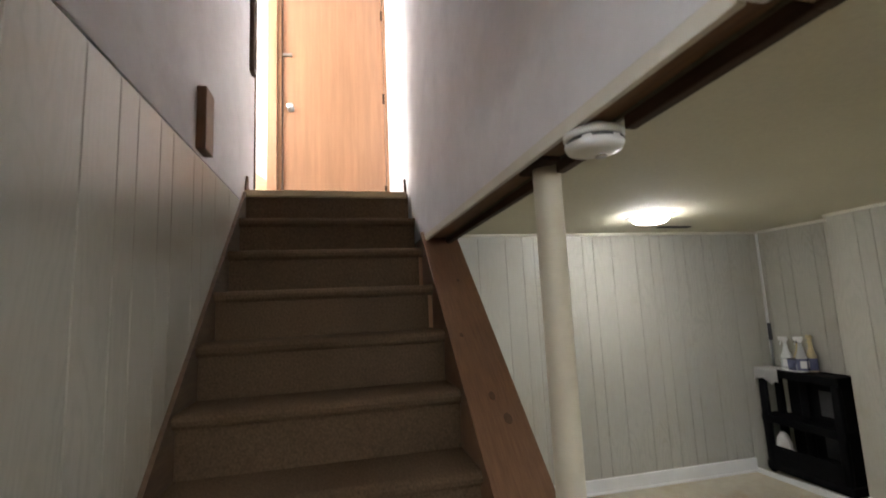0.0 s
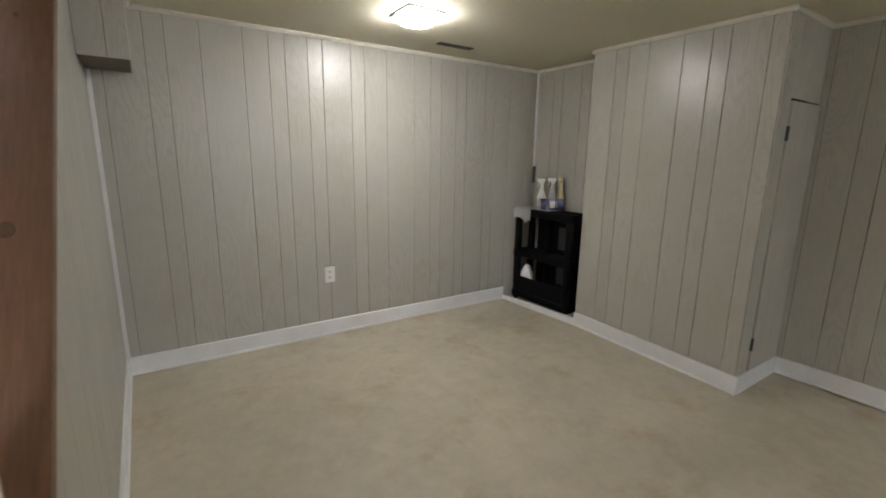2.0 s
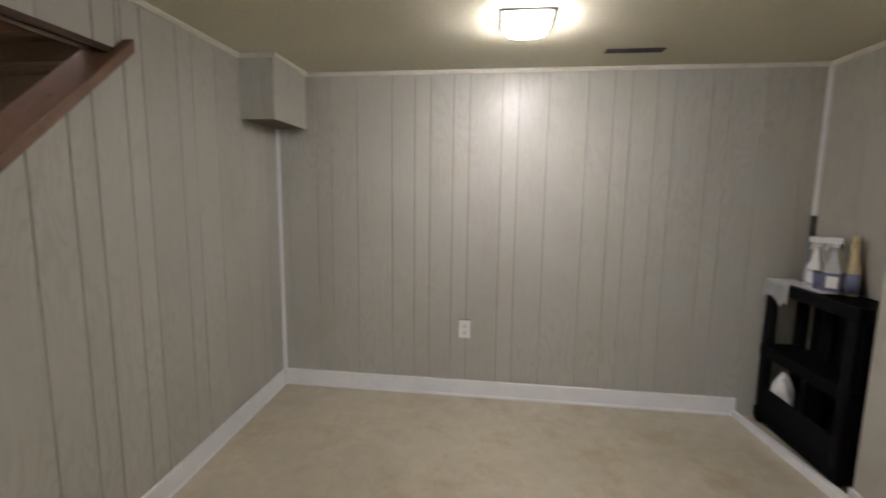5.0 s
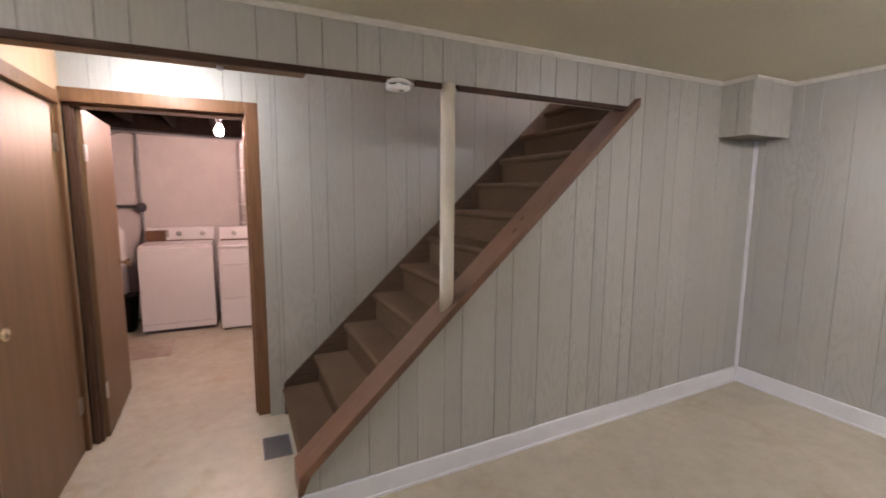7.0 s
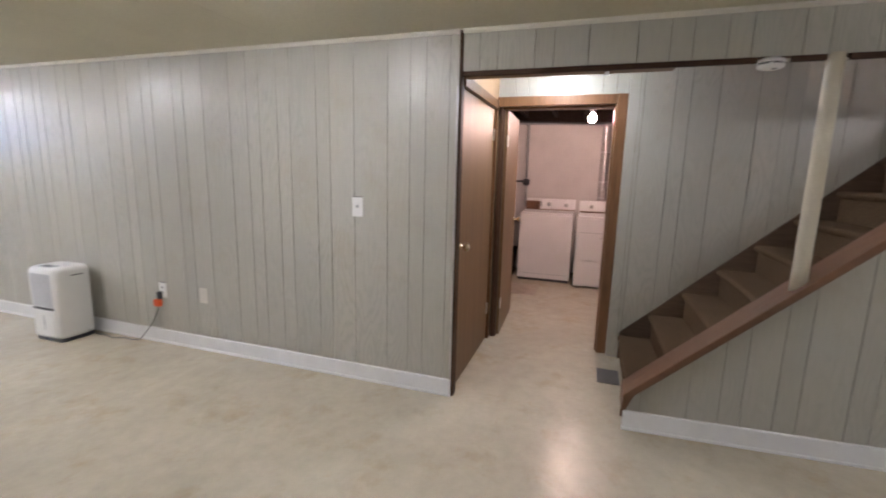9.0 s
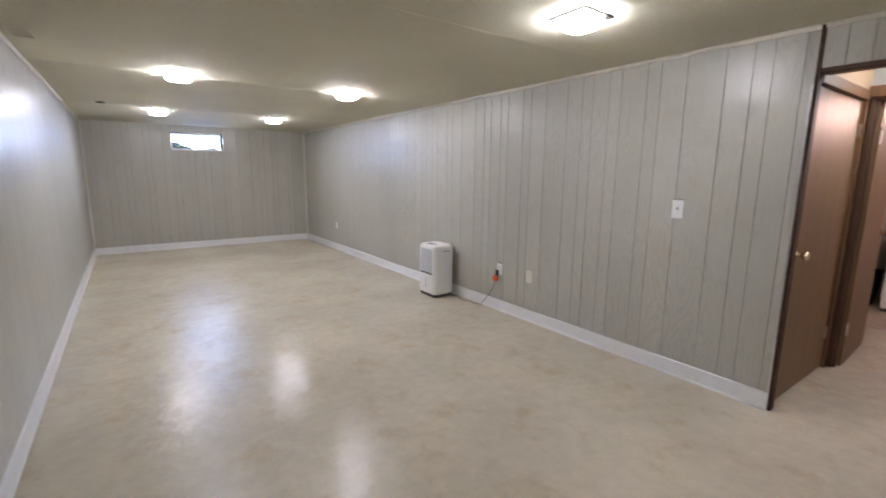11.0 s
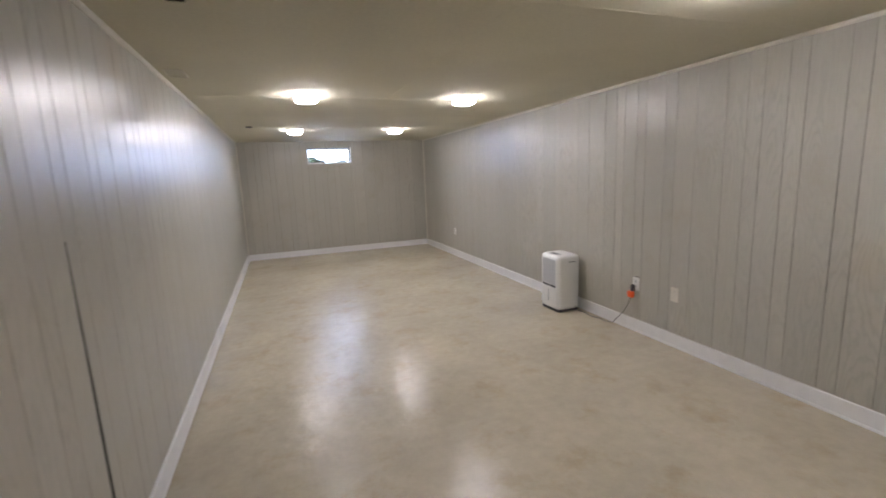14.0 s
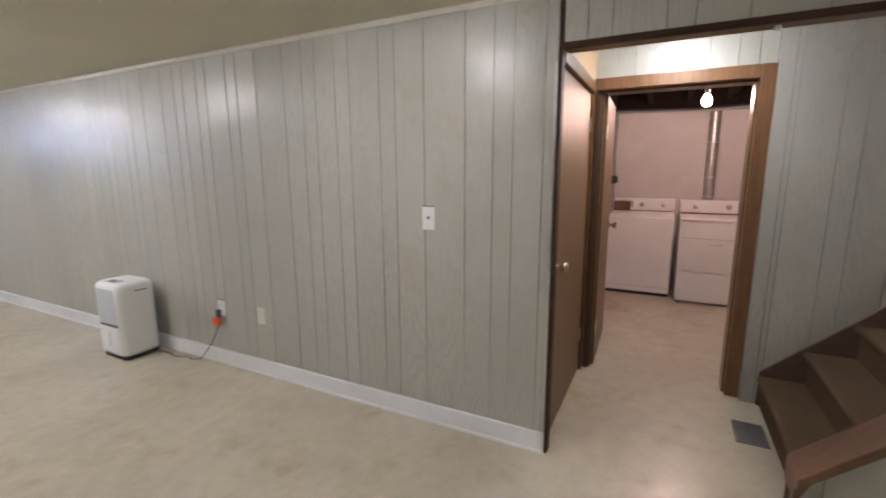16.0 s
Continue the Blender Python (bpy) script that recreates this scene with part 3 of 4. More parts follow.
# ---- stairs ----
def build_stairs():
    st = thing("staircase", (0.5, 0.93, 0.0), "straight flight of brown carpeted steps with a timber side cap", "staircase")
    o = Vector((0.5, 0.93, 0.0))
    for k in range(1, 13):
        z, y = k * RISE, NOSE + (k - 1) * RUN
        back = y + RUN + 0.05
        pts = [(y + 0.028, z - RISE - 0.02), (y + 0.028, z - 0.045), (y + 0.012, z - 0.042), (y + 0.002, z - 0.032), (y - 0.002, z - 0.018),
               (y + 0.004, z - 0.006), (y + 0.018, z), (back, z), (back, z - 0.03), (y + 0.06, z - RISE - 0.02)]
        pts = [(a - o.y, max(b, 0.002 if k > 1 else 0.002)) for a, b in pts]
        bm = prism(pts, "x", 0.108 - o.x, 1.0 - o.x)
        if k < 12:
            part("step", bm, CARPET, st)
        else:
            bm.free()
            part("step", prism([(y + 0.028 - o.y, z - RISE - 0.02), (y + 0.028 - o.y, z - 0.03), (y + 0.05 - o.y, z - 0.03), (y + 0.05 - o.y, z - RISE - 0.02)], "x", 0.108 - o.x, 1.0 - o.x), CARPET, st)
            part("landing_edge", box(0.092 - o.x, 0.99 - o.x, y - 0.005 - o.y, y + 0.06 - o.y, z - 0.032, z + 0.004, bevel=0.006), EDGEW, st, "pale varnished wood landing edge")
            for x in (0.092, 0.978):
                part("skirt_end", prism([(y - 0.004 - o.y, z + 0.005), (y + 0.05 - o.y, z + 0.005), (y + 0.045 - o.y, z + 0.085), (y + 0.03 - o.y, z + 0.09)], "x", x - o.x, x + 0.012 - o.x), BROWN, st, "pointed end of a brown skirt board")
    # orange strips whose colour stands in for light showing through gaps beside two risers
    for k in (9, 10):
        z, y = k * RISE, NOSE + (k - 1) * RUN
        part("gap_light_strip", box(0.981 - o.x, 0.9985 - o.x, y + 0.0235 - o.y, y + 0.0275 - o.y, z - RISE + 0.004, z - 0.046), DOORU, st, "orange strip painting the light in a gap at the end of a riser")
    # skirt on the wall side
    def line(y, d):
        return RISE * (1 + (y - NOSE) / RUN) + d
    part("wall_skirt", prism([(0.945 - o.y, 0.003), (0.945 - o.y, line(0.945, 0.012)), (3.16 - o.y, line(3.16, 0.012)), (3.16 - o.y, line(3.16, -0.25)), (1.25 - o.y, 0.003)], "x", XS + 0.007 - o.x, 0.107 - o.x), SKIRT, st, "dark brown skirt board on the wall side")
    part("inner_stringer", prism([(0.915 - o.y, 0.003), (0.915 - o.y, 0.2), (2.83 - o.y, 0.2 + 0.93 * 1.915), (3.14 - o.y, 0.2 + 0.93 * 1.915), (3.14 - o.y, 1.9), (1.2 - o.y, 0.003)], "x", 1.001 - o.x, 1.011 - o.x), BROWN, st)
    def cap(y):
        return 0.235 + 0.93 * (y - 0.916)
    part("side_cap", prism([(0.905 - o.y, cap(0.905) - 0.05), (0.905 - o.y, cap(0.905)), (2.84 - o.y, cap(2.84)), (2.84 - o.y, cap(2.84) - 0.05)], "x", 1.0 - o.x, 1.183 - o.x, bevel=0.004), BROWN, st, "wide worn brown timber cap with knots")
    part("cap_foot", prism([(0.905 - o.y, 0.118), (0.905 - o.y, cap(0.905) - 0.052), (0.975 - o.y, cap(0.975) - 0.052), (0.925 - o.y, 0.118)], "x", 1.012 - o.x, 1.15 - o.x), BROWN, st)
    return st


build_stairs()


def build_knots():
    """Dark knots in the top of the side cap."""
    cap = bpy.data.objects["side_cap"]
    up = Vector((0, -0.93, 1)).normalized()
    for x, y, r in ((1.05, 2.31, 0.008), (1.09, 2.105, 0.012), (1.118, 2.04, 0.015), (1.11, 2.55, 0.007), (1.03, 1.45, 0.006)):
        bm = bmesh.new()
        c = Vector((x - 0.5, y - 0.93, 0.235 + 0.93 * (y - 0.916))) + up * 0.0006
        along = Vector((0, 1, 0.93)).normalized()
        lo = [bm.verts.new(c + r * math.cos(t) * Vector((1, 0, 0)) + 1.5 * r * math.sin(t) * along - up * 0.002) for t in [k * 0.5236 for k in range(12)]]
        hi = [bm.verts.new(c + 0.9 * r * math.cos(t) * Vector((1, 0, 0)) + 1.35 * r * math.sin(t) * along) for t in [k * 0.5236 for k in range(12)]]
        for i in range(12):
            bm.faces.new([lo[i], lo[(i + 1) % 12], hi[(i + 1) % 12], hi[i]])
        bm.faces.new(hi)
        bm.faces.new(lo)
        part("knot", bm, KNOT, cap, "dark wood knot")


build_knots()


# ---- support post ----
def build_post():
    p = thing("support_post", (1.114, 1.645, 0.9), "round cream-painted post standing on the stair side cap", "post")
    bm = bmesh.new()
    seg, r = 28, 0.0345
    rings = []
    for f in [i / 10 for i in range(11)]:
        ring = []
        for i in range(seg):
            a = 2 * math.pi * i / seg
            rr = r * (1 + 0.02 * math.sin(3 * f + a))
            x, y = rr * math.cos(a), rr * math.sin(a)
            base = 0.235 + 0.93 * (1.645 + y - 0.916) - 0.9
            top = UND - 0.0015 - 0.9
            ring.append(bm.verts.new((x, y, base + (top - base) * f)))
        rings.append(ring)
    for a, b in zip(rings, rings[1:]):
        for i in range(seg):
            bm.faces.new([a[i], a[(i + 1) % seg], b[(i + 1) % seg], b[i]]).smooth = True
    bm.faces.new(rings[0])
    bm.faces.new(rings[-1])
    part("shaft", bm, POST, p)
    top = UND - 0.9
    part("bracket", box(-0.047, 0.0, -0.075, 0.06, top - 0.012, top - 0.0015, bevel=0.002), DARKW, p, "dark metal bracket plate at the head of the post")


build_post()


def build_smoke_detector():
    p = thing("smoke_detector", (1.097, 1.402, UND - 0.014), "round white smoke detector under the dark header", "smoke detector")
    part("base", lathe([(0.03, 0.0125), (0.052, 0.0), (0.058, -0.002), (0.058, -0.012), (0.052, -0.014)], (0, 0, 0), 32), PLASTIC, p)
    part("body", lathe([(0.046, -0.014), (0.055, -0.018), (0.057, -0.026), (0.052, -0.036), (0.036, -0.041), (0.0, -0.042)], (0, 0, 0), 32), PLASTIC, p)
    part("vent_band", lathe([(0.0505, -0.0142), (0.0505, -0.0178)], (0, 0, 0), 32), DARKP, p, "dark slotted vent band")
    for k in range(6):
        a = radians(60 * k + 15)
        arc = [(0.0545 * math.cos(a + radians(t)), 0.0545 * math.sin(a + radians(t)), -0.0215) for t in (-20, -10, 0, 10, 20)]
        part("slot", tube(arc, 0.003, 6), DARKP, p, "dark vent slot")
    part("button", lathe([(0.012, -0.041), (0.012, -0.045), (0.0, -0.045)], (0.02, 0.01, 0), 16), GREYP, p)


build_smoke_detector()


# ---- doors and casings ----
def frame_casing(name, label, pieces, material=CASING):
    t = struct(name, bmesh.new(), material, label)
    for nm, b in pieces:
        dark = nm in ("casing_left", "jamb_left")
        part(nm, box(*b, bevel=0.004), JAMB if dark else material, t, "dark brown wood strip between the two doors" if dark else "")
    return t


frame_casing("door_1", "varnished brown wood door casing of the laundry doorway", [
    ("casing_right", (XD + 0.0065, XD + 0.05, DY1 - 0.005, DY1 + 0.07, 0.002, DZ + 0.07)),
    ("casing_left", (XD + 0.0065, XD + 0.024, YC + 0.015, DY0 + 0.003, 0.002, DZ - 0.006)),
    ("casing_top", (XD + 0.0065, XD + 0.0495, YC + 0.002, DY1 - 0.006, DZ - 0.005, DZ + 0.07)),
    ("jamb_right", (XD - 0.12, XD + 0.006, DY1 - 0.018, DY1 - 0.0005, 0.002, DZ - 0.02)),
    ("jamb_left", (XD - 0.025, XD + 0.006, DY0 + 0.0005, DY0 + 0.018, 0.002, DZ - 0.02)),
    ("jamb_top", (XD - 0.12, XD + 0.006, DY0 + 0.0005, DY1 - 0.0005, DZ - 0.018, DZ - 0.0005)),
])


def knob(parent, at, axis, sign, material):
    prof = [(0.028, 0.0), (0.028, 0.006), (0.011, 0.01), (0.011, 0.03), (0.024, 0.04), (0.028, 0.052), (0.022, 0.064), (0.0, 0.068)]
    part("door_knob", lathe([(r, sign * h) for r, h in prof], at, 20, axis), material, parent, "shiny metal door knob")


def hinge(parent, x, y, z, dx=0.03, material=METAL, label="metal butt hinge"):
    bm = box(x - dx / 2, x + dx / 2, y - 0.003, y + 0.003, z - 0.045, z + 0.045)
    part("hinge", bm, material, parent, label)


d = thing("closet_door", (0.57, YC, 0.0), "closed flush brown wood door with a brass knob beside the laundry doorway", "door")
part("leaf", box(-0.485, 0.485, -0.04, -0.012, 0.01, 1.915, bevel=0.003), DOORW, d)
part("frame_head", box(-0.51, 0.458, -0.03, 0.012, 1.92, 1.985, bevel=0.004), CASING, d)
part("frame_side", box(-0.51, -0.488, -0.04, 0.008, 0.003, 1.918), CASING, d)
part("frame_side", box(0.488, 0.514, -0.04, -0.001, 0.003, 1.918), CASING, d)
knob(d, (0.42, -0.012, 0.95), "y", 1, BRASS)
for z in (1.72, 0.28):
    hinge(d, -0.47, -0.009, z, 0.05)

d = thing("laundry_door", (XD - 0.03, DY0 + 0.022, 0.0), "flush brown wood door standing open into the laundry", "door", turn=2)
part("leaf", box(-0.75, 0.0, -0.018, 0.018, 0.012, 1.925, bevel=0.003), DOORW, d)
knob(d, (-0.69, 0.018, 0.97), "y", 1, BRASS)
for z in (1.68, 0.3):
    hinge(d, -0.01, 0.02, z, 0.04)

d = thing("landing_door", (0.57, 4.2, 2.32), "closed flush orange-brown wood door at the head of the stair", "door")
part("leaf", box(-0.405, 0.405, 0.0, 0.04, 0.01, 2.03, bevel=0.003), DOORU, d)
part("frame_side", box(-0.445, -0.41, -0.02, 0.06, 0.0, 2.06, bevel=0.003), CASING, d)
part("frame_side", box(0.41, 0.43, -0.02, 0.06, 0.0, 2.06, bevel=0.003), DOORU, d)
part("casing_side", box(-0.52, -0.446, -0.03, -0.002, 0.0, 2.1, bevel=0.003), DOORU, d)
part("frame_head", box(-0.409, 0.409, -0.02, 0.06, 2.035, 2.06), CASING, d)
knob(d, (-0.345, 0.0, 0.95), "y", -1, METAL)
part("slide_bolt", box(-0.42, -0.335, -0.014, 0.0, 1.395, 1.42, bevel=0.002), METAL, d, "dark metal slide bolt")
for z in (0.28, 1.08, 1.84):
    hinge(d, 0.407, -0.005, z, 0.03, DARKW, "dark bronze butt hinge")

b = thing("wall_block", (XS - 0.004, 2.47, LEDGE + 0.03), "small brown wooden block fixed to the stairwell wall", "wooden block")
part("block", box(0.0, 0.036, -0.075, 0.03, 0.0, 0.25, bevel=0.006), BROWN, b)
b = thing("wall_plaque", (XS - 0.004, 3.36, 3.1), "narrow dark wooden plaque on the stairwell wall", "plaque")
part("plaque", box(0.0, 0.03, -0.03, 0.05, 0.0, 0.5, bevel=0.006), DARKW, b)
struct("stairwell_corner", box(XD - 0.1, XS + 0.004, 3.5, 3.52, 2.325, 4.7), CASING, "thin wood trim at the wall end")
struct("stair_skirt", prism([(-0.9, 2.33), (0.115, 2.33), (0.115, 2.62), (-0.9, 3.35)], "y", 4.175, 4.197), EDGEW, "pale wood skirt of the stair going up")


# ---- ceiling lamps ----
def build_lamp(at, turn=0, glow=GLOW, label="square frosted glass ceiling lamp, lit, with metal corner clips"):
    p = thing("ceiling_lamp", at, label, "ceiling lamp", "ceiling lamps", turn)
    part("base_plate", box(-0.116, 0.116, -0.116, 0.116, -0.009, -0.001, bevel=0.003), METAL, p, "square polished metal backing plate")
    bm = bmesh.new()
    rings = []
    for s, z in ((0.97, -0.0095), (1.0, -0.02), (0.99, -0.032), (0.93, -0.045), (0.78, -0.055), (0.5, -0.06)):
        ring = []
        for i in range(28):
            a = 2 * math.pi * i / 28
            c, q = math.cos(a), math.sin(a)
            k = (abs(c) ** 4.5 + abs(q) ** 4.5) ** (-1 / 4.5)
            ring.append(bm.verts.new((0.098 * s * k * c, 0.098 * s * k * q, z)))
        rings.append(ring)
    for a, b in zip(rings, rings[1:]):
        for i in range(28):
            bm.faces.new([a[i], a[(i + 1) % 28], b[(i + 1) % 28], b[i]]).smooth = True
    bm.faces.new(rings[0])
    bm.faces.new(rings[-1])
    part("diffuser", bm, glow, p, "glowing frosted glass")
    for sx in (-1, 1):
        bm = box(sx * 0.1, sx * 0.104, -0.012, 0.012, -0.026, -0.0095)
        add_box(bm, sx * 0.096, sx * 0.104, -0.012, 0.012, -0.03, -0.0265)
        part("clip", bm, METAL, p, "small bright metal clip")
    return p


first = build_lamp((3.765, -3.63, H))
for x, y in ((2.28, -3.63), (3.765, -6.44), (2.27, -6.44), (2.23, -0.81)):
    copy_thing(first, pose(x, y, H))
copy_thing(first, pose(2.687, 3.245, H))
build_lamp((0.38, 0.38, H), 0, GLOWA, "square frosted glass ceiling lamp, lit, over the foot of the stair")


# ---- registers and openings in the ceiling ----
def register(name, at, sx, sy, label, slats, frame_mat, slat_mat, turn=0, down=True):
    p = thing(name, at, label, "vent", "", turn)
    s = -1 if down else 1
    part("backing", box(-sx / 2, sx / 2, -sy / 2, sy / 2, min(0, s * 0.002) + s * 0.001, max(0, s * 0.002) + s * 0.001), (GAP_SHADE if slat_mat is not CEIL else CREAM) if down else DARKP, p)
    f = 0.006
    bm = box(-sx / 2 - f, sx / 2 + f, sy / 2, sy / 2 + f, *sorted((s * 0.001, s * 0.007)))
    add_box(bm, -sx / 2 - f, sx / 2 + f, -sy / 2 - f, -sy / 2, *sorted((s * 0.001, s * 0.007)))
    add_box(bm, -sx / 2 - f, -sx / 2, -sy / 2, sy / 2, *sorted((s * 0.001, s * 0.007)))
    add_box(bm, sx / 2, sx / 2 + f, -sy / 2, sy / 2, *sorted((s * 0.001, s * 0.007)))
    part("frame", bm, frame_mat, p)
    for i in range(slats):
        y = -sy / 2 + sy * (i + 0.5) / slats
        part("slat", box(-sx / 2, sx / 2, y - 0.0015, y + 0.0015, *sorted((s * 0.003, s * 0.0065))), slat_mat, p)
    return p


register("ceiling_vent", (3.27, 3.70, H), 0.28, 0.045, "narrow dark slotted air vent in the ceiling", 3, DARKP, DARKP)
register("ceiling_vent", (4.375, -1.49, H), 0.07, 0.24, "dark open rectangular air vent in the ceiling near the wall", 2, CEIL, DARKP)
register("ceiling_vent", (4.36, -6.0, H), 0.07, 0.1, "small dark open hole in the ceiling", 1, DARKP, GAP_SHADE)
register("ceiling_vent", (4.62, -2.91, H), 0.1, 0.2, "closed cream air vent in the ceiling", 6, CREAM, CEIL)
register("floor_vent", (0.48, 0.865, 0.001), 0.22, 0.14, "grey metal floor register in front of the first step", 16, VENTM, VENTM, 0, False)


# ---- wall plates ----
def plate(name, at, out, label, kind, wide=0.075, tall=0.12, material=PLASTIC):
    """out: degrees that turn the plate's front (local +y) to face the room."""
    p = thing(name, at, label, kind, "", out)
    part("cover", box(-wide / 2, wide / 2, 0.0, 0.006, -tall / 2, tall / 2, bevel=0.0025), material, p)
    if kind in ("outlet", "light switch"):
        # black strip drawn as the shaded line along the plate's top edge
        part("edge_gap_shade", box(-wide / 2 + 0.002, wide / 2 - 0.002, 0.0002, 0.004, tall / 2 + 0.0002, tall / 2 + 0.004), GAP_SHADE, p, "dark strip painting the shade of the gap over the cover plate")
    if kind == "outlet":
        for z in (-0.022, 0.022):
            part("socket", box(-0.017, 0.017, 0.006, 0.0085, z - 0.014, z + 0.014, bevel=0.002), material, p)
            bm = box(-0.009, -0.005, 0.0086, 0.0092, z - 0.006, z + 0.007)
            add_box(bm, 0.005, 0.009, 0.0086, 0.0092, z - 0.006, z + 0.007)
            add_box(bm, -0.0025, 0.0025, 0.0086, 0.0092, z - 0.012, z - 0.008)
            part("slots", bm, DARKP, p, "dark socket slots")
    if kind == "light switch":
        part("toggle", box(-0.005, 0.005, 0.006, 0.018, -0.004, 0.012, bevel=0.0015), GREYP, p)
        for z in (-0.035, 0.035):
            part("screw", box(-0.003, 0.003, 0.006, 0.0072, z - 0.003, z + 0.003), PLASTIC, p)
    if kind == "blank plate":
        for z in (-0.025, 0.025):
            part("screw", box(-0.003, 0.003, 0.006, 0.0072, z - 0.003, z + 0.003), GREYP, p)
    return p


F = 0.0062
plate("wall_outlet", (2.399, far_wall(2.4) - F, 0.565), 180 - math.degrees(SLANT), "white double outlet low on the panelled wall beside the stair corner", "outlet")
plate("wall_outlet", (XW + F, -2.515, 0.44), -90, "white double outlet with an orange plug in it", "outlet")
plate("wall_outlet", (XW + F, -6.87, 0.45), -90, "white double outlet low on the long panelled wall", "outlet")
plate("blank_plate", (XW + F, -2.10, 0.44), -90, "ivory blank cover plate beside the outlet", "blank plate", material=CREAM)
plate("light_switch", (XW + F, -0.765, 1.183), -90, "white single light switch on the panelled wall", "light switch", 0.078, 0.125)
plate("wall_plate", (XE - F, 0.062, 1.36), 90, "white cover plate on the panelled wall", "blank plate", 0.05, 0.066)


# ---- dehumidifier, plug and cord ----
def rounded(hx, hy, r, seg=5):
    pts = []
    for cx, cy, a0 in ((hx - r, hy - r, 0), (-hx + r, hy - r, 90), (-hx + r, -hy + r, 180), (hx - r, -hy + r, 270)):
        for i in range(seg + 1):
            a = radians(a0 + 90 * i / seg)
            pts.append((cx + r * math.cos(a), cy + r * math.sin(a)))
    return pts


def loft(sections):
    """Sections of (outline, z), all of one count."""
    bm = bmesh.new()
    rings = [[bm.verts.new((x, y, z)) for x, y in pts] for pts, z in sections]
    for a, b in zip(rings, rings[1:]):
        n = len(a)
        for i in range(n):
            bm.faces.new([a[i], a[(i + 1) % n], b[(i + 1) % n], b[i]]).smooth = True
    bm.faces.new(rings[0])
    bm.faces.new(rings[-1])
    return bm


def build_dehumidifier():
    p = thing("dehumidifier", (1.325, -3.40, 0.0), "white dehumidifier with grey front grille and dark foot beside baseboard", "dehumidifier")
    part("foot", loft([(rounded(0.128, 0.158, 0.04), 0.0), (rounded(0.132, 0.162, 0.045), 0.01), (rounded(0.132, 0.162, 0.045), 0.03)]), DARKP, p, "dark grey foot")
    part("body", loft([(rounded(0.130, 0.160, 0.045), 0.031), (rounded(0.136, 0.168, 0.05), 0.06), (rounded(0.138, 0.170, 0.05), 0.5),
                       (rounded(0.137, 0.169, 0.05), 0.565), (rounded(0.128, 0.160, 0.05), 0.59), (rounded(0.11, 0.142, 0.05), 0.602)]), PLASTIC, p)
    part("grille", box(0.1385, 0.1405, -0.115, 0.115, 0.29, 0.555, bevel=0.0008), LGREYP, p, "grey perforated air grille")
    for i in range(14):
        z = 0.3 + i * 0.018
        part("louvre", box(0.1406, 0.1425, -0.108, 0.108, z, z + 0.005), LGREYP, p)
    part("bucket_slot", box(0.1385, 0.1402, -0.118, 0.118, 0.262, 0.283), DARKP, p, "dark slot over the water bucket")
    part("bucket_front", box(0.1385, 0.1445, -0.118, 0.118, 0.05, 0.258, bevel=0.002), PLASTIC, p)
    part("water_window", box(0.1446, 0.1455, -0.006, 0.006, 0.1, 0.22), GREYP, p, "narrow grey water level window")
    part("control_panel", box(0.03, 0.1, -0.075, 0.075, 0.6022, 0.6045, bevel=0.0008), GREYP, p)
    part("display", box(0.055, 0.085, -0.04, 0.03, 0.6046, 0.6055), DARKP, p, "dark display")
    part("handle_recess", box(-0.07, 0.02, 0.1695, 0.1706, 0.53, 0.537), DARKP, p, "dark badge line")


build_dehumidifier()

p = thing("power_adapter", (XW + 0.016, -2.53, 0.42), "bright orange plug adapter hanging from the outlet", "adapter")
part("plug", box(0.0, 0.03, -0.013, 0.013, -0.05, 0.01, bevel=0.004), DARKP, p, "dark plug")
part("adapter_body", box(0.004, 0.042, -0.043, 0.017, -0.11, -0.05, bevel=0.014), ORANGE, p)
part("cord", tube([(0.014 + a, -0.016 + b, -0.1 + d + 0.015 * min(1, -d / 0.3)) for a, b, d in [(0, 0, 0), (0.004, -0.03, -0.09), (0.012, -0.09, -0.19), (0.03, -0.15, -0.27), (0.035, -0.2, -0.322), (0.05, -0.28, -0.331),
                   (0.035, -0.36, -0.331), (0.075, -0.46, -0.331), (0.05, -0.56, -0.331), (0.06, -0.66, -0.329), (0.1, -0.684, -0.28)]], 0.0032, 8), DARKP, p, "thin grey power cord")


# ---- access door in the boxed bay ----
d = thing("access_door", (XB + 0.335, YB0, 0.125), "narrow tall access door clad in the same grey-beige panelling", "door")
for a, b in ((-0.195, -0.06), (-0.057, 0.05), (0.053, 0.215)):
    part("plank", box(a, b, -0.014, -0.001, 0.0, 1.625, bevel=0.002), PANEL, d)
# black strip drawn as the shade in the slit above the leaf
part("top_gap_shade", box(-0.2, 0.0, -0.012, -0.0005, 1.627, 1.637), GAP_SHADE, d, "dark strip painting the shade of the gap over the door")
for z in (1.45, 0.2):
    part("hinge", box(-0.212, -0.196, -0.02, -0.006, z - 0.04, z + 0.04, bevel=0.002), DARKP, d, "small dark hinge")

# ---- black shelf unit and what stands on it ----
GN = ground(3.6) + 0.012


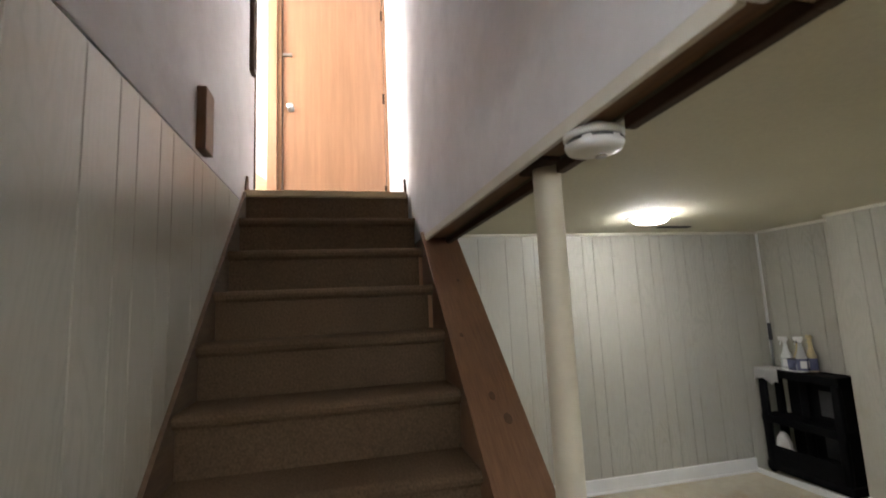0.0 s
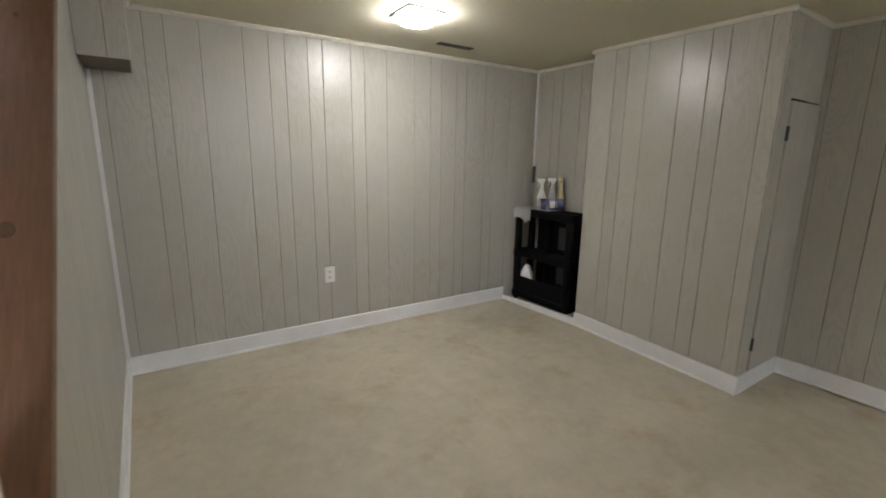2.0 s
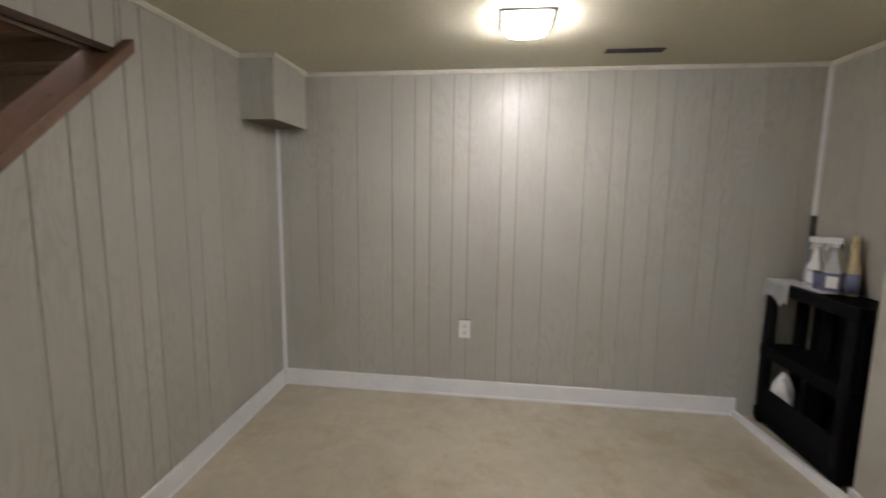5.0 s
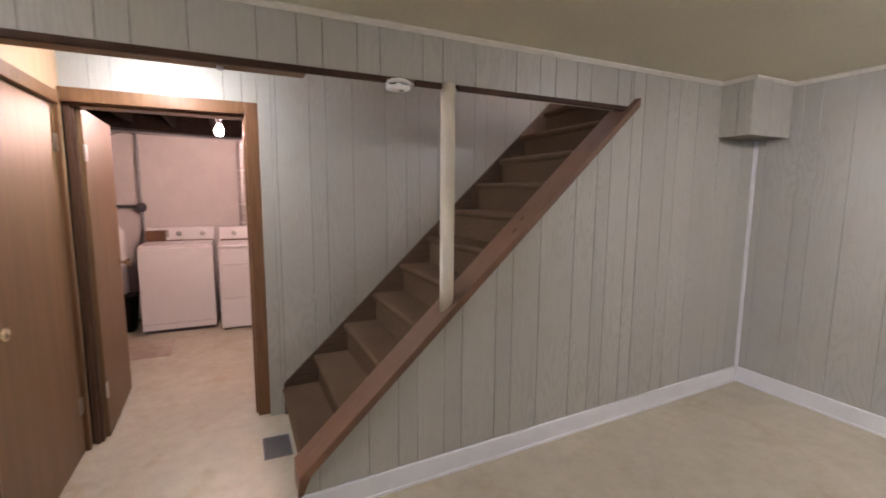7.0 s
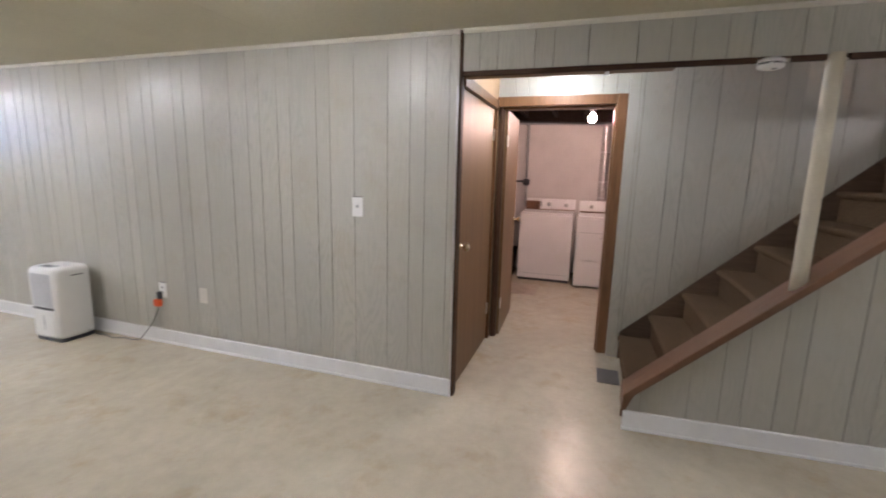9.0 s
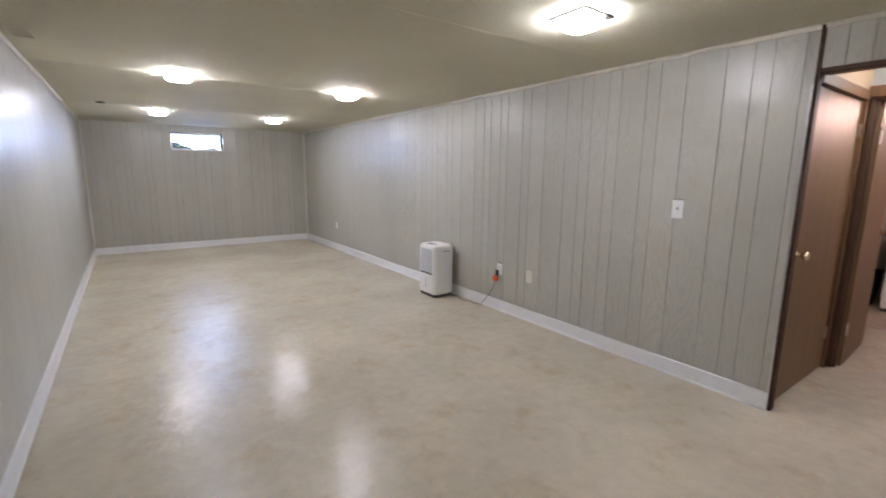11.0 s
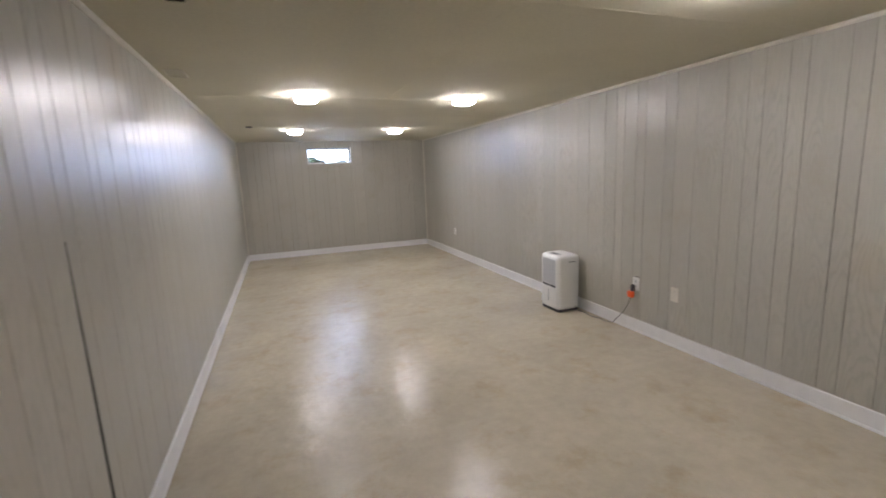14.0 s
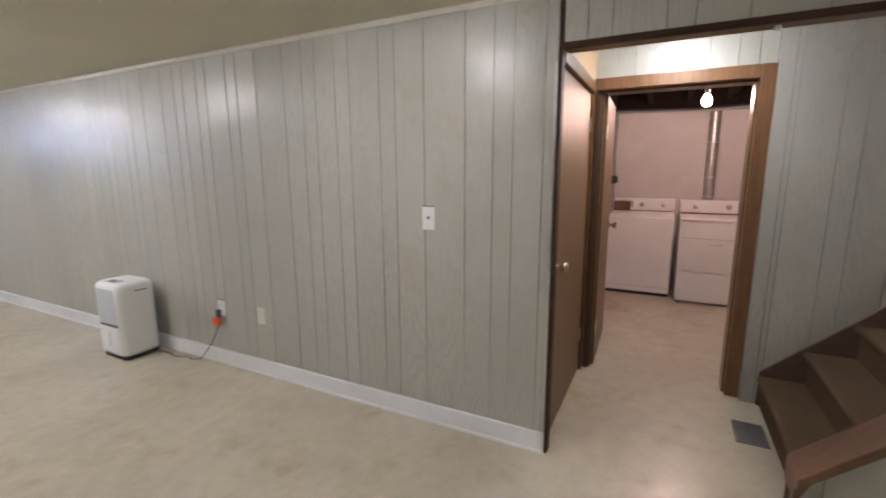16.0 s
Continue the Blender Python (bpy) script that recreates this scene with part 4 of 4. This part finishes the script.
def build_shelf():
    p = thing("shelf_unit", (4.295, 3.64, GN), "black plastic three-tier shelf unit in the niche", "shelf unit")
    for z in (0.06, 0.45, 0.84):
        bm = box(-0.105, 0.105, -0.33, 0.33, z, z + 0.018, bevel=0.004)
        add_box(bm, -0.108, -0.093, -0.335, 0.335, z - 0.035, z + 0.03, bevel=0.004)
        add_box(bm, 0.093, 0.105, -0.33, 0.33, z - 0.035, z + 0.03)
        add_box(bm, -0.093, 0.093, -0.335, -0.32, z - 0.035, z + 0.03)
        add_box(bm, -0.093, 0.093, 0.32, 0.335, z - 0.035, z + 0.03)
        part("tray", bm, BLACKP, p)
    for x in (-0.085, 0.085):
        for y in (-0.3, 0.3):
            def sec(hx, hy, z):
                return ([(x + u, y + v) for u, v in rounded(hx, hy, 0.008, 2)], z)
            part("leg", loft([sec(0.02, 0.027, 0.012), sec(0.024, 0.03, 0.45), sec(0.02, 0.027, 0.84)]), BLACKP, p)
            part("foot", lathe([(0.014, 0.0), (0.02, 0.004), (0.02, 0.012)], (x, y, 0), 12), BLACKP, p)
    part("back_panel", box(0.086, 0.092, -0.32, 0.22, 0.08, 0.83), BLACKP, p)
    part("front_panel", box(-0.104, -0.098, -0.3, 0.3, 0.03, 0.235, bevel=0.002), BLACKP, p)
    part("side_panel", box(-0.09, 0.09, -0.318, -0.312, 0.08, 0.83, bevel=0.002), BLACKP, p)
    for z in (0.2, 0.52):
        part("mesh_insert", box(0.078, 0.085, -0.24, -0.04, z, z + 0.2, bevel=0.003), DARKP, p, "dark grey mesh insert")
    part("middle_post", loft([(([(0.06 + u, 0.06 + v) for u, v in rounded(0.015, 0.035, 0.008, 2)]), 0.08), (([(0.06 + u, 0.06 + v) for u, v in rounded(0.015, 0.035, 0.008, 2)]), 0.84)]), BLACKP, p)


build_shelf()
TOP = GN + 0.872


def spray_bottle(at, turn, liquid, head, label, tall=0.2, neck=None):
    p = thing("spray_bottle", at, label, "spray bottle", "bottles on the shelf", turn)
    part("bottle", loft([(rounded(0.027, 0.036, 0.018), 0.0), (rounded(0.030, 0.039, 0.02), 0.008), (rounded(0.029, 0.038, 0.02), tall * 0.5),
                         (rounded(0.017, 0.021, 0.013), tall * 0.72), (rounded(0.014, 0.014, 0.012), tall * 0.9), (rounded(0.013, 0.013, 0.011), tall)]), neck or liquid, p)
    if neck:
        part("sleeve", loft([(rounded(0.0312, 0.0402, 0.021), 0.012), (rounded(0.0303, 0.0393, 0.021), tall * 0.45)]), liquid, p, "printed blue-grey sleeve")
    part("collar", lathe([(0.016, tall), (0.016, tall + 0.018)], (0, 0, 0), 16), head, p)
    part("spray_head", box(-0.012, 0.012, -0.045, 0.025, tall + 0.0185, tall + 0.05, bevel=0.006), head, p)
    part("trigger", prism([(-0.03, tall + 0.018), (-0.022, tall + 0.018), (-0.034, tall - 0.02), (-0.04, tall - 0.018)], "x", -0.005, 0.005), head, p)
    part("label_band", box(0.0313, 0.0322, -0.02, 0.025, 0.03, 0.09), WHITE, p, "pale paper label")


spray_bottle((4.30, 3.765, TOP - 0.002), 200, LGREYP, WHITE, "white and pale grey spray bottle on the black shelf unit", 0.225, WHITE)
spray_bottle((4.345, 3.69, TOP - 0.002), 170, TANP, DARKP, "tan spray bottle on the black shelf unit", 0.225)
spray_bottle((4.29, 3.63, TOP - 0.002), 230, BLUEP, WHITE, "blue-grey spray bottle with a white head on the shelf unit", 0.235, LGREYP)
spray_bottle((4.36, 3.60, TOP - 0.002), 150, BLUEP, TANP, "blue-grey spray bottle with a tan head on the shelf unit", 0.245, TANP)
p = thing("cleaning_tub", (4.30, 3.715, TOP - 0.002), "low blue-grey cleaning tub between the bottles", "tub")
part("tub_body", loft([(rounded(0.025, 0.03, 0.012), 0.0), (rounded(0.03, 0.035, 0.014), 0.09)]), BLUEP, p)
part("tub_lid", loft([(rounded(0.031, 0.036, 0.014), 0.0905), (rounded(0.028, 0.033, 0.014), 0.1)]), DARKP, p)

# cloth hanging over the end of the top tray
p = thing("cloth", (4.25, 3.90, TOP), "crumpled white cloth draped over the corner of the shelf unit", "cloth")
bm = bmesh.new()
grid = []
for i in range(15):
    row = []
    for j in range(15):
        u, v = i / 14, j / 14
        x, y = -0.145 + 0.22 * u, -0.13 + 0.27 * v
        over_x, over_y = max(0, -0.066 - x), max(0, y - 0.078)
        z = 0.006 + 0.008 * noise.noise(Vector((x * 30, y * 30, 1)))
        z -= (over_x * 1.3 + over_y * 1.2) * (1.0 + 0.6 * noise.noise(Vector((x * 22, y * 22, 6))))
        row.append(bm.verts.new((max(x, -0.072 - 0.01 * noise.noise(Vector((y * 40, 0, 2)))), min(y, 0.084 + 0.01 * noise.noise(Vector((x * 40, 4, 2)))) , z)))
    grid.append(row)
for i in range(14):
    for j in range(14):
        bm.faces.new([grid[i][j], grid[i + 1][j], grid[i + 1][j + 1], grid[i][j + 1]]).smooth = True
bmesh.ops.solidify(bm, geom=bm.faces[:], thickness=0.003)
part("fabric", bm, CLOTH, p)
p = thing("paper_sheet", (4.29, 3.72, TOP + 0.0), "thin white paper under the bottles", "paper")
part("sheet", box(-0.07, 0.06, -0.12, 0.1, -0.001, 0.0005), WHITE, p)


def lump(at, r, label, material=CLOTH):
    p = thing("folded_bag", at, label, "bag")
    bm = bmesh.new()
    bmesh.ops.create_icosphere(bm, subdivisions=3, radius=1)
    for v in bm.verts:
        k = 1 + 0.35 * noise.noise(v.co * 2.3 + Vector(at))
        v.co = Vector((v.co.x * r[0] * k, v.co.y * r[1] * k, max(0.0, (v.co.z * k + 0.6) * r[2])))
    for f in bm.faces:
        f.smooth = True
    part("bag", bm, material, p)


lump((4.26, 3.86, GN + 0.079), (0.06, 0.075, 0.15), "crumpled white plastic bag on the bottom tray")
p = thing("mop_handle", (4.395, 3.965, GN), "dark grey mop handle leaning in the niche corner", "mop")
part("handle", tube([(-0.03, 0.0, 0.0), (0.0, 0.005, 1.22)], 0.011, 12), GREYP, p)
part("grip", tube([(-0.001, 0.004, 1.1), (0.002, 0.006, 1.25)], 0.015, 12), DARKP, p)

# ---- window at the end ----
wn = struct("window_1", box(wx0, wx1, YS - 0.25, YS + 0.004, wz0 - 0.0, wz0 + 0.012), WHITE, "small high basement window, daylight outside")
part("window_frame", box(wx0, wx0 + 0.03, YS - 0.2, YS - 0.16, wz0 + 0.0125, wz1 - 0.001), WHITE, wn)
part("window_frame", box(wx1 - 0.03, wx1, YS - 0.2, YS - 0.16, wz0 + 0.0125, wz1 - 0.001), WHITE, wn)
part("window_frame", box(wx0 + 0.031, wx1 - 0.031, YS - 0.2, YS - 0.16, wz1 - 0.03, wz1 - 0.001), WHITE, wn)
part("window_frame", box(wx0 + 0.031, wx1 - 0.031, YS - 0.2, YS - 0.16, wz0 + 0.0125, wz0 + 0.03), WHITE, wn)
part("mullion", box((wx0 + wx1) / 2 - 0.008, (wx0 + wx1) / 2 + 0.008, YS - 0.195, YS - 0.165, wz0 + 0.031, wz1 - 0.031), WHITE, wn)
pane = part("pane", box(wx0 + 0.0305, wx1 - 0.0305, YS - 0.183, YS - 0.179, wz0 + 0.0305, wz1 - 0.0305), glass, wn)
pane.visible_shadow = False
OUT = mat("bright_overcast_distance", (0.50, 0.66, 1.0), 0.9, emit=120.0)
struct("backdrop", box(-8, 14, -14.2, -14.0, 1.6, 8.0), OUT, "plain bright daylight distance outside the window")
area("window_daylight", look((3.08, -9.6, 2.12), (3.08, -8.0, 2.02)), 1.7, 0.8, SKYLIGHT, (0.42, 0.59, 1.0))
struct("ground", box(-40, 40, -80, YS - 0.26, 1.2, 1.72), SOIL, "bare ground outside the window")
for x, y, s in ((3.38, -9.25, 0.17), (3.2, -9.3, 0.12), (2.9, -9.25, 0.08), (2.72, -9.3, 0.1)):
    p = thing("small_shrub", (x, y, 1.72), "low dark leafy shrub outside the small window", "shrub")
    bm = bmesh.new()
    for i in range(420):
        a, r, h = random.uniform(0, 6.28), random.uniform(0, s), random.uniform(0.02, 0.9) * s * 1.4
        c = Vector((r * math.cos(a), r * math.sin(a), h))
        n1 = Vector((random.uniform(-1, 1), random.uniform(-1, 1), random.uniform(-0.4, 1))).normalized() * 0.034
        n2 = n1.cross(Vector((random.uniform(-1, 1), random.uniform(-1, 1), 0.4))).normalized() * 0.02
        bm.faces.new([bm.verts.new(q) for q in (c - n1, c + n2, c + n1, c - n2)])
    tagged(part("leaves", bm, LEAF, p), kind="stuff")
    part("stem", tube([(0, 0, 0), (0.005, 0, s)], 0.004, 6), BROWN, p)

# small nail hooks
for x, y, z, nm in ((3.60, YS + F, 1.675, "wall"),):
    p = thing("wall_hook", (x, y, z), "tiny dark hook on the end wall panelling", "hook")
    part("hook", tube([(0, 0, 0.012), (0, 0.012, 0.01), (0, 0.016, -0.006), (0, 0.01, -0.014)], 0.003, 6), DARKP, p)

# ---- laundry room ----
LX, LY0, LY1 = -2.95, -0.9, 1.9
OLDTILE = mat("worn_old_tile", (0.42, 0.335, 0.25), 0.55, vary=0.25, scale=9, bump=0.1, stain=0.3)
struct("floor_patch", box(-2.02, -1.46, -0.30, 0.11, 0.0003, 0.0025, bevel=0.0008), OLDTILE, "worn brown patch in the laundry floor")
struct("wall_laundry_back", box(LX - 0.12, LX, LY0, LY1, 0, 2.45), LWALL, "pinkish-lit painted block wall")
struct("wall_laundry_side", box(LX, XD - 0.121, LY0 - 0.12, LY0, 0, 2.45), LWALL)
struct("wall_laundry_far", box(LX, XD - 0.121, LY1, LY1 + 0.12, 0, 2.45), LWALL)
# unseen closing walls, added to keep the sun out of the laundry
struct("laundry_sun_block", box(XD - 0.12, XD, LY0 - 0.12, -0.3205, 0, 2.5), LWALL)
struct("laundry_sun_block", box(XD - 0.12, XD, 0.931, LY1 + 0.12, 2.32, 2.5), LWALL)
struct("laundry_sun_block", box(XD - 0.12, XD, -0.3195, 0.879, 2.321, 2.5), LWALL)
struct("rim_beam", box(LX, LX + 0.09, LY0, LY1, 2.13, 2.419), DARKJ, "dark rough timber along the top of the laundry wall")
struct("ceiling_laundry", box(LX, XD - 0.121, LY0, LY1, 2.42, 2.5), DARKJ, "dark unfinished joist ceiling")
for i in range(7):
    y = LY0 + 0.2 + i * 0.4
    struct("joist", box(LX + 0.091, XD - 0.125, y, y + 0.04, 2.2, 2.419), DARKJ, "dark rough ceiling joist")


def build_washer():
    p = thing("washing_machine", (-2.55, 0.125, 0.0), "white top-loading washing machine with a control console", "washing machine")
    hx, hy = 0.33, 0.34
    part("plinth", box(-hx + 0.02, hx - 0.025, -hy + 0.01, hy - 0.01, 0.0, 0.035), DARKP, p, "dark toe gap")
    part("body", box(-hx, hx, -hy, hy, 0.036, 0.90, bevel=0.012), ENAMEL, p)
    part("front_seam", box(hx + 0.0002, hx + 0.002, -hy + 0.02, hy - 0.02, 0.1, 0.104), GREYP, p)
    part("lid", box(-hx + 0.14, hx - 0.01, -hy + 0.01, hy - 0.01, 0.901, 0.922, bevel=0.006), ENAMEL, p)
    # brown strip whose colour stands in for the shaded hinge gap
    part("lid_gap_shade", box(-hx + 0.1, -hx + 0.135, -hy + 0.01, hy - 0.01, 0.901, 0.93), BROWN, p, "dark brown strip painting the shade of the hinge gap behind the lid")
    part("console", prism([(-hx, 0.901), (-hx + 0.1, 0.901), (-hx + 0.06, 1.07), (-hx, 1.075)], "y", -hy, hy, bevel=0.006), ENAMEL, p)
    for y in (-0.02, 0.22):
        part("dial", lathe([(0.03, 0.0), (0.03, 0.02), (0.022, 0.028), (0.0, 0.028)], (-hx + 0.078, y, 1.0), 20, "x"), METAL if y > 0 else GREYP, p, "round control dial")
    part("console_band", box(-hx + 0.082, -hx + 0.086, -0.3, -0.12, 0.96, 1.04), GREYP, p)


def build_dryer():
    p = thing("clothes_dryer", (-2.43, 0.86, 0.0), "white front-loading clothes dryer with a drop-down door", "clothes dryer")
    hx, hy = 0.35, 0.34
    part("body", box(-hx, hx, -hy, hy, 0.02, 0.885, bevel=0.01), ENAMEL, p)
    for x in (-0.3, 0.3):
        for y in (-0.3, 0.3):
            part("foot", lathe([(0.02, 0.0), (0.02, 0.0195)], (x, y, 0), 12), DARKP, p)
    part("top", box(-hx + 0.1, hx + 0.008, -hy, hy, 0.886, 0.915, bevel=0.008), ENAMEL, p)
    part("console_strip", box(-hx + 0.1005, -hx + 0.125, -hy + 0.01, hy - 0.01, 0.9155, 0.932), BROWN, p, "reddish-brown strip below the console")
    part("door", box(hx + 0.001, hx + 0.02, -hy + 0.03, hy - 0.03, 0.36, 0.70, bevel=0.006), ENAMEL, p)
    part("door_handle", box(hx + 0.0205, hx + 0.03, -0.06, 0.06, 0.645, 0.66, bevel=0.003), METAL, p, "thin chrome door handle")
    part("toe_panel", box(hx + 0.001, hx + 0.012, -hy + 0.01, hy - 0.01, 0.04, 0.345, bevel=0.004), ENAMEL, p)
    part("upper_seam", box(hx + 0.0008, hx + 0.003, -hy + 0.03, hy - 0.03, 0.706, 0.711), GREYP, p)
    part("console", prism([(-hx, 0.886), (-hx + 0.1, 0.886), (-hx + 0.06, 1.07), (-hx, 1.075)], "y", -hy, hy, bevel=0.006), ENAMEL, p)
    for y in (-0.18, 0.15, 0.27):
        part("dial", lathe([(0.028, 0.0), (0.028, 0.02), (0.02, 0.028), (0.0, 0.028)], (-hx + 0.08, y, 1.0), 20, "x"), METAL if y < 0 else GREYP, p, "round control dial")


build_washer()
build_dryer()
p = thing("storage_box", (-2.80, -0.12, 0.931), "small dark reddish-brown box standing on the washing machine", "box")
part("box_body", box(-0.04, 0.11, -0.09, 0.1, 0.0, 0.11, bevel=0.006), BROWN, p)
p = thing("waste_bin", (-2.5, -0.42, 0.0), "black waste bin beside the washing machine", "bin")
part("bin_body", loft([(rounded(0.1, 0.1, 0.03), 0.0), (rounded(0.13, 0.13, 0.035), 0.36), (rounded(0.138, 0.138, 0.035), 0.37), (rounded(0.138, 0.138, 0.035), 0.39)]), BLACKP, p)
p = thing("water_tank", (-2.62, -0.60, 0.0), "pale upright water tank in the laundry corner", "water tank")
part("tank_body", lathe([(0.2, 0.08), (0.22, 0.1), (0.22, 1.05), (0.17, 1.13), (0.05, 1.17), (0.0, 1.175)], (0, 0, 0), 32), ENAMEL, p)
for a in (0, 120, 240):
    part("leg", box(0.14 * math.cos(radians(a)) - 0.015, 0.14 * math.cos(radians(a)) + 0.015, 0.14 * math.sin(radians(a)) - 0.015, 0.14 * math.sin(radians(a)) + 0.015, 0.0, 0.085), GREYP, p)
p = thing("water_pipe", (LX + 0.06, -0.25, 0.0), "grey vertical water pipe with a dark valve on the laundry wall", "pipe")
part("pipe", tube([(0, 0, 2.15), (0, -0.005, 1.7), (0, 0.0, 1.36)], 0.016, 12), GREYP, p)
part("valve", lathe([(0.02, -0.05), (0.045, -0.035), (0.05, 0.0), (0.045, 0.035), (0.02, 0.05)], (0.01, 0.0, 1.30), 20), DARKP, p, "dark round valve body")
part("branch", tube([(0, -0.02, 1.31), (0, -0.25, 1.31)], 0.016, 12), DARKP, p)
part("lower_pipe", tube([(0, 0, 1.25), (0.01, 0.01, 0.95)], 0.014, 12), GREYP, p)
p = thing("riser_pipe", (LX + 0.06, 1.19, 0.0), "dark rusty vertical pipe with couplings beside the foil duct", "pipe")
part("pipe", tube([(0, -0.03, 2.12), (0.0, 0.01, 1.6), (0, 0.04, 0.95)], 0.011, 10), BROWN, p)
for z in (1.12, 1.49):
    part("coupling", lathe([(0.014, z), (0.021, z + 0.006), (0.021, z + 0.034), (0.014, z + 0.04)], (0, 0.016 if z > 1.3 else 0.033, 0), 16), BROWN, p)
p = thing("overhead_pipe", (LX + 0.15, 0.4, 2.1), "thin overhead pipe under the laundry joists", "pipe")
part("pipe", tube([(0, -1.2, 0.02), (0, 0, 0.0), (0, 1.4, -0.02)], 0.014, 10), GREYP, p)
part("pipe", tube([(0.05, -1.2, 0.05), (0.05, 0.2, 0.0), (0.05, 1.4, 0.03)], 0.01, 10), DARKP, p)
p = thing("cable", (LX + 0.03, -0.45, 2.1), "thin looped cable on the laundry wall", "cable")
part("cable_run", tube([(0, 0.18, 0.0), (0, 0.1, 0.03), (0, -0.02, 0.0), (0, -0.1, -0.09), (0, -0.12, -0.25)], 0.006, 8), DARKP, p)
p = thing("foil_duct", (LX + 0.11, 0.80, 0.0), "shiny flexible foil dryer duct rising behind the machines", "duct")
prof = []
for i in range(66):
    prof.append((0.05 + (0.011 if i % 2 else 0.0), 1.0 + i * 0.0165))
part("duct", lathe(prof, (0, 0, 0), 20), FOIL, p)
for z in (1.1, 1.32, 1.72):
    part("clamp", lathe([(0.06, z), (0.062, z + 0.003), (0.062, z + 0.02), (0.06, z + 0.023)], (0, 0, 0), 20), METAL, p)
p = thing("bulb", (-1.32, 0.61, 2.02), "bare lit light bulb under the laundry joists", "light bulb")
part("glass", lathe([(0.0, -0.065), (0.024, -0.056), (0.037, -0.025), (0.034, 0.0), (0.016, 0.025), (0.014, 0.035)], (0, 0, 0), 20), GLOWB, p)
part("lamp_holder", lathe([(0.017, 0.0355), (0.022, 0.04), (0.022, 0.09), (0.05, 0.1), (0.05, 0.18)], (0, 0, 0), 20), DARKP, p)
part("pull_chain", tube([(0.03, 0, 0.09), (0.03, 0.0, -0.15)], 0.0015, 6), METAL, p)
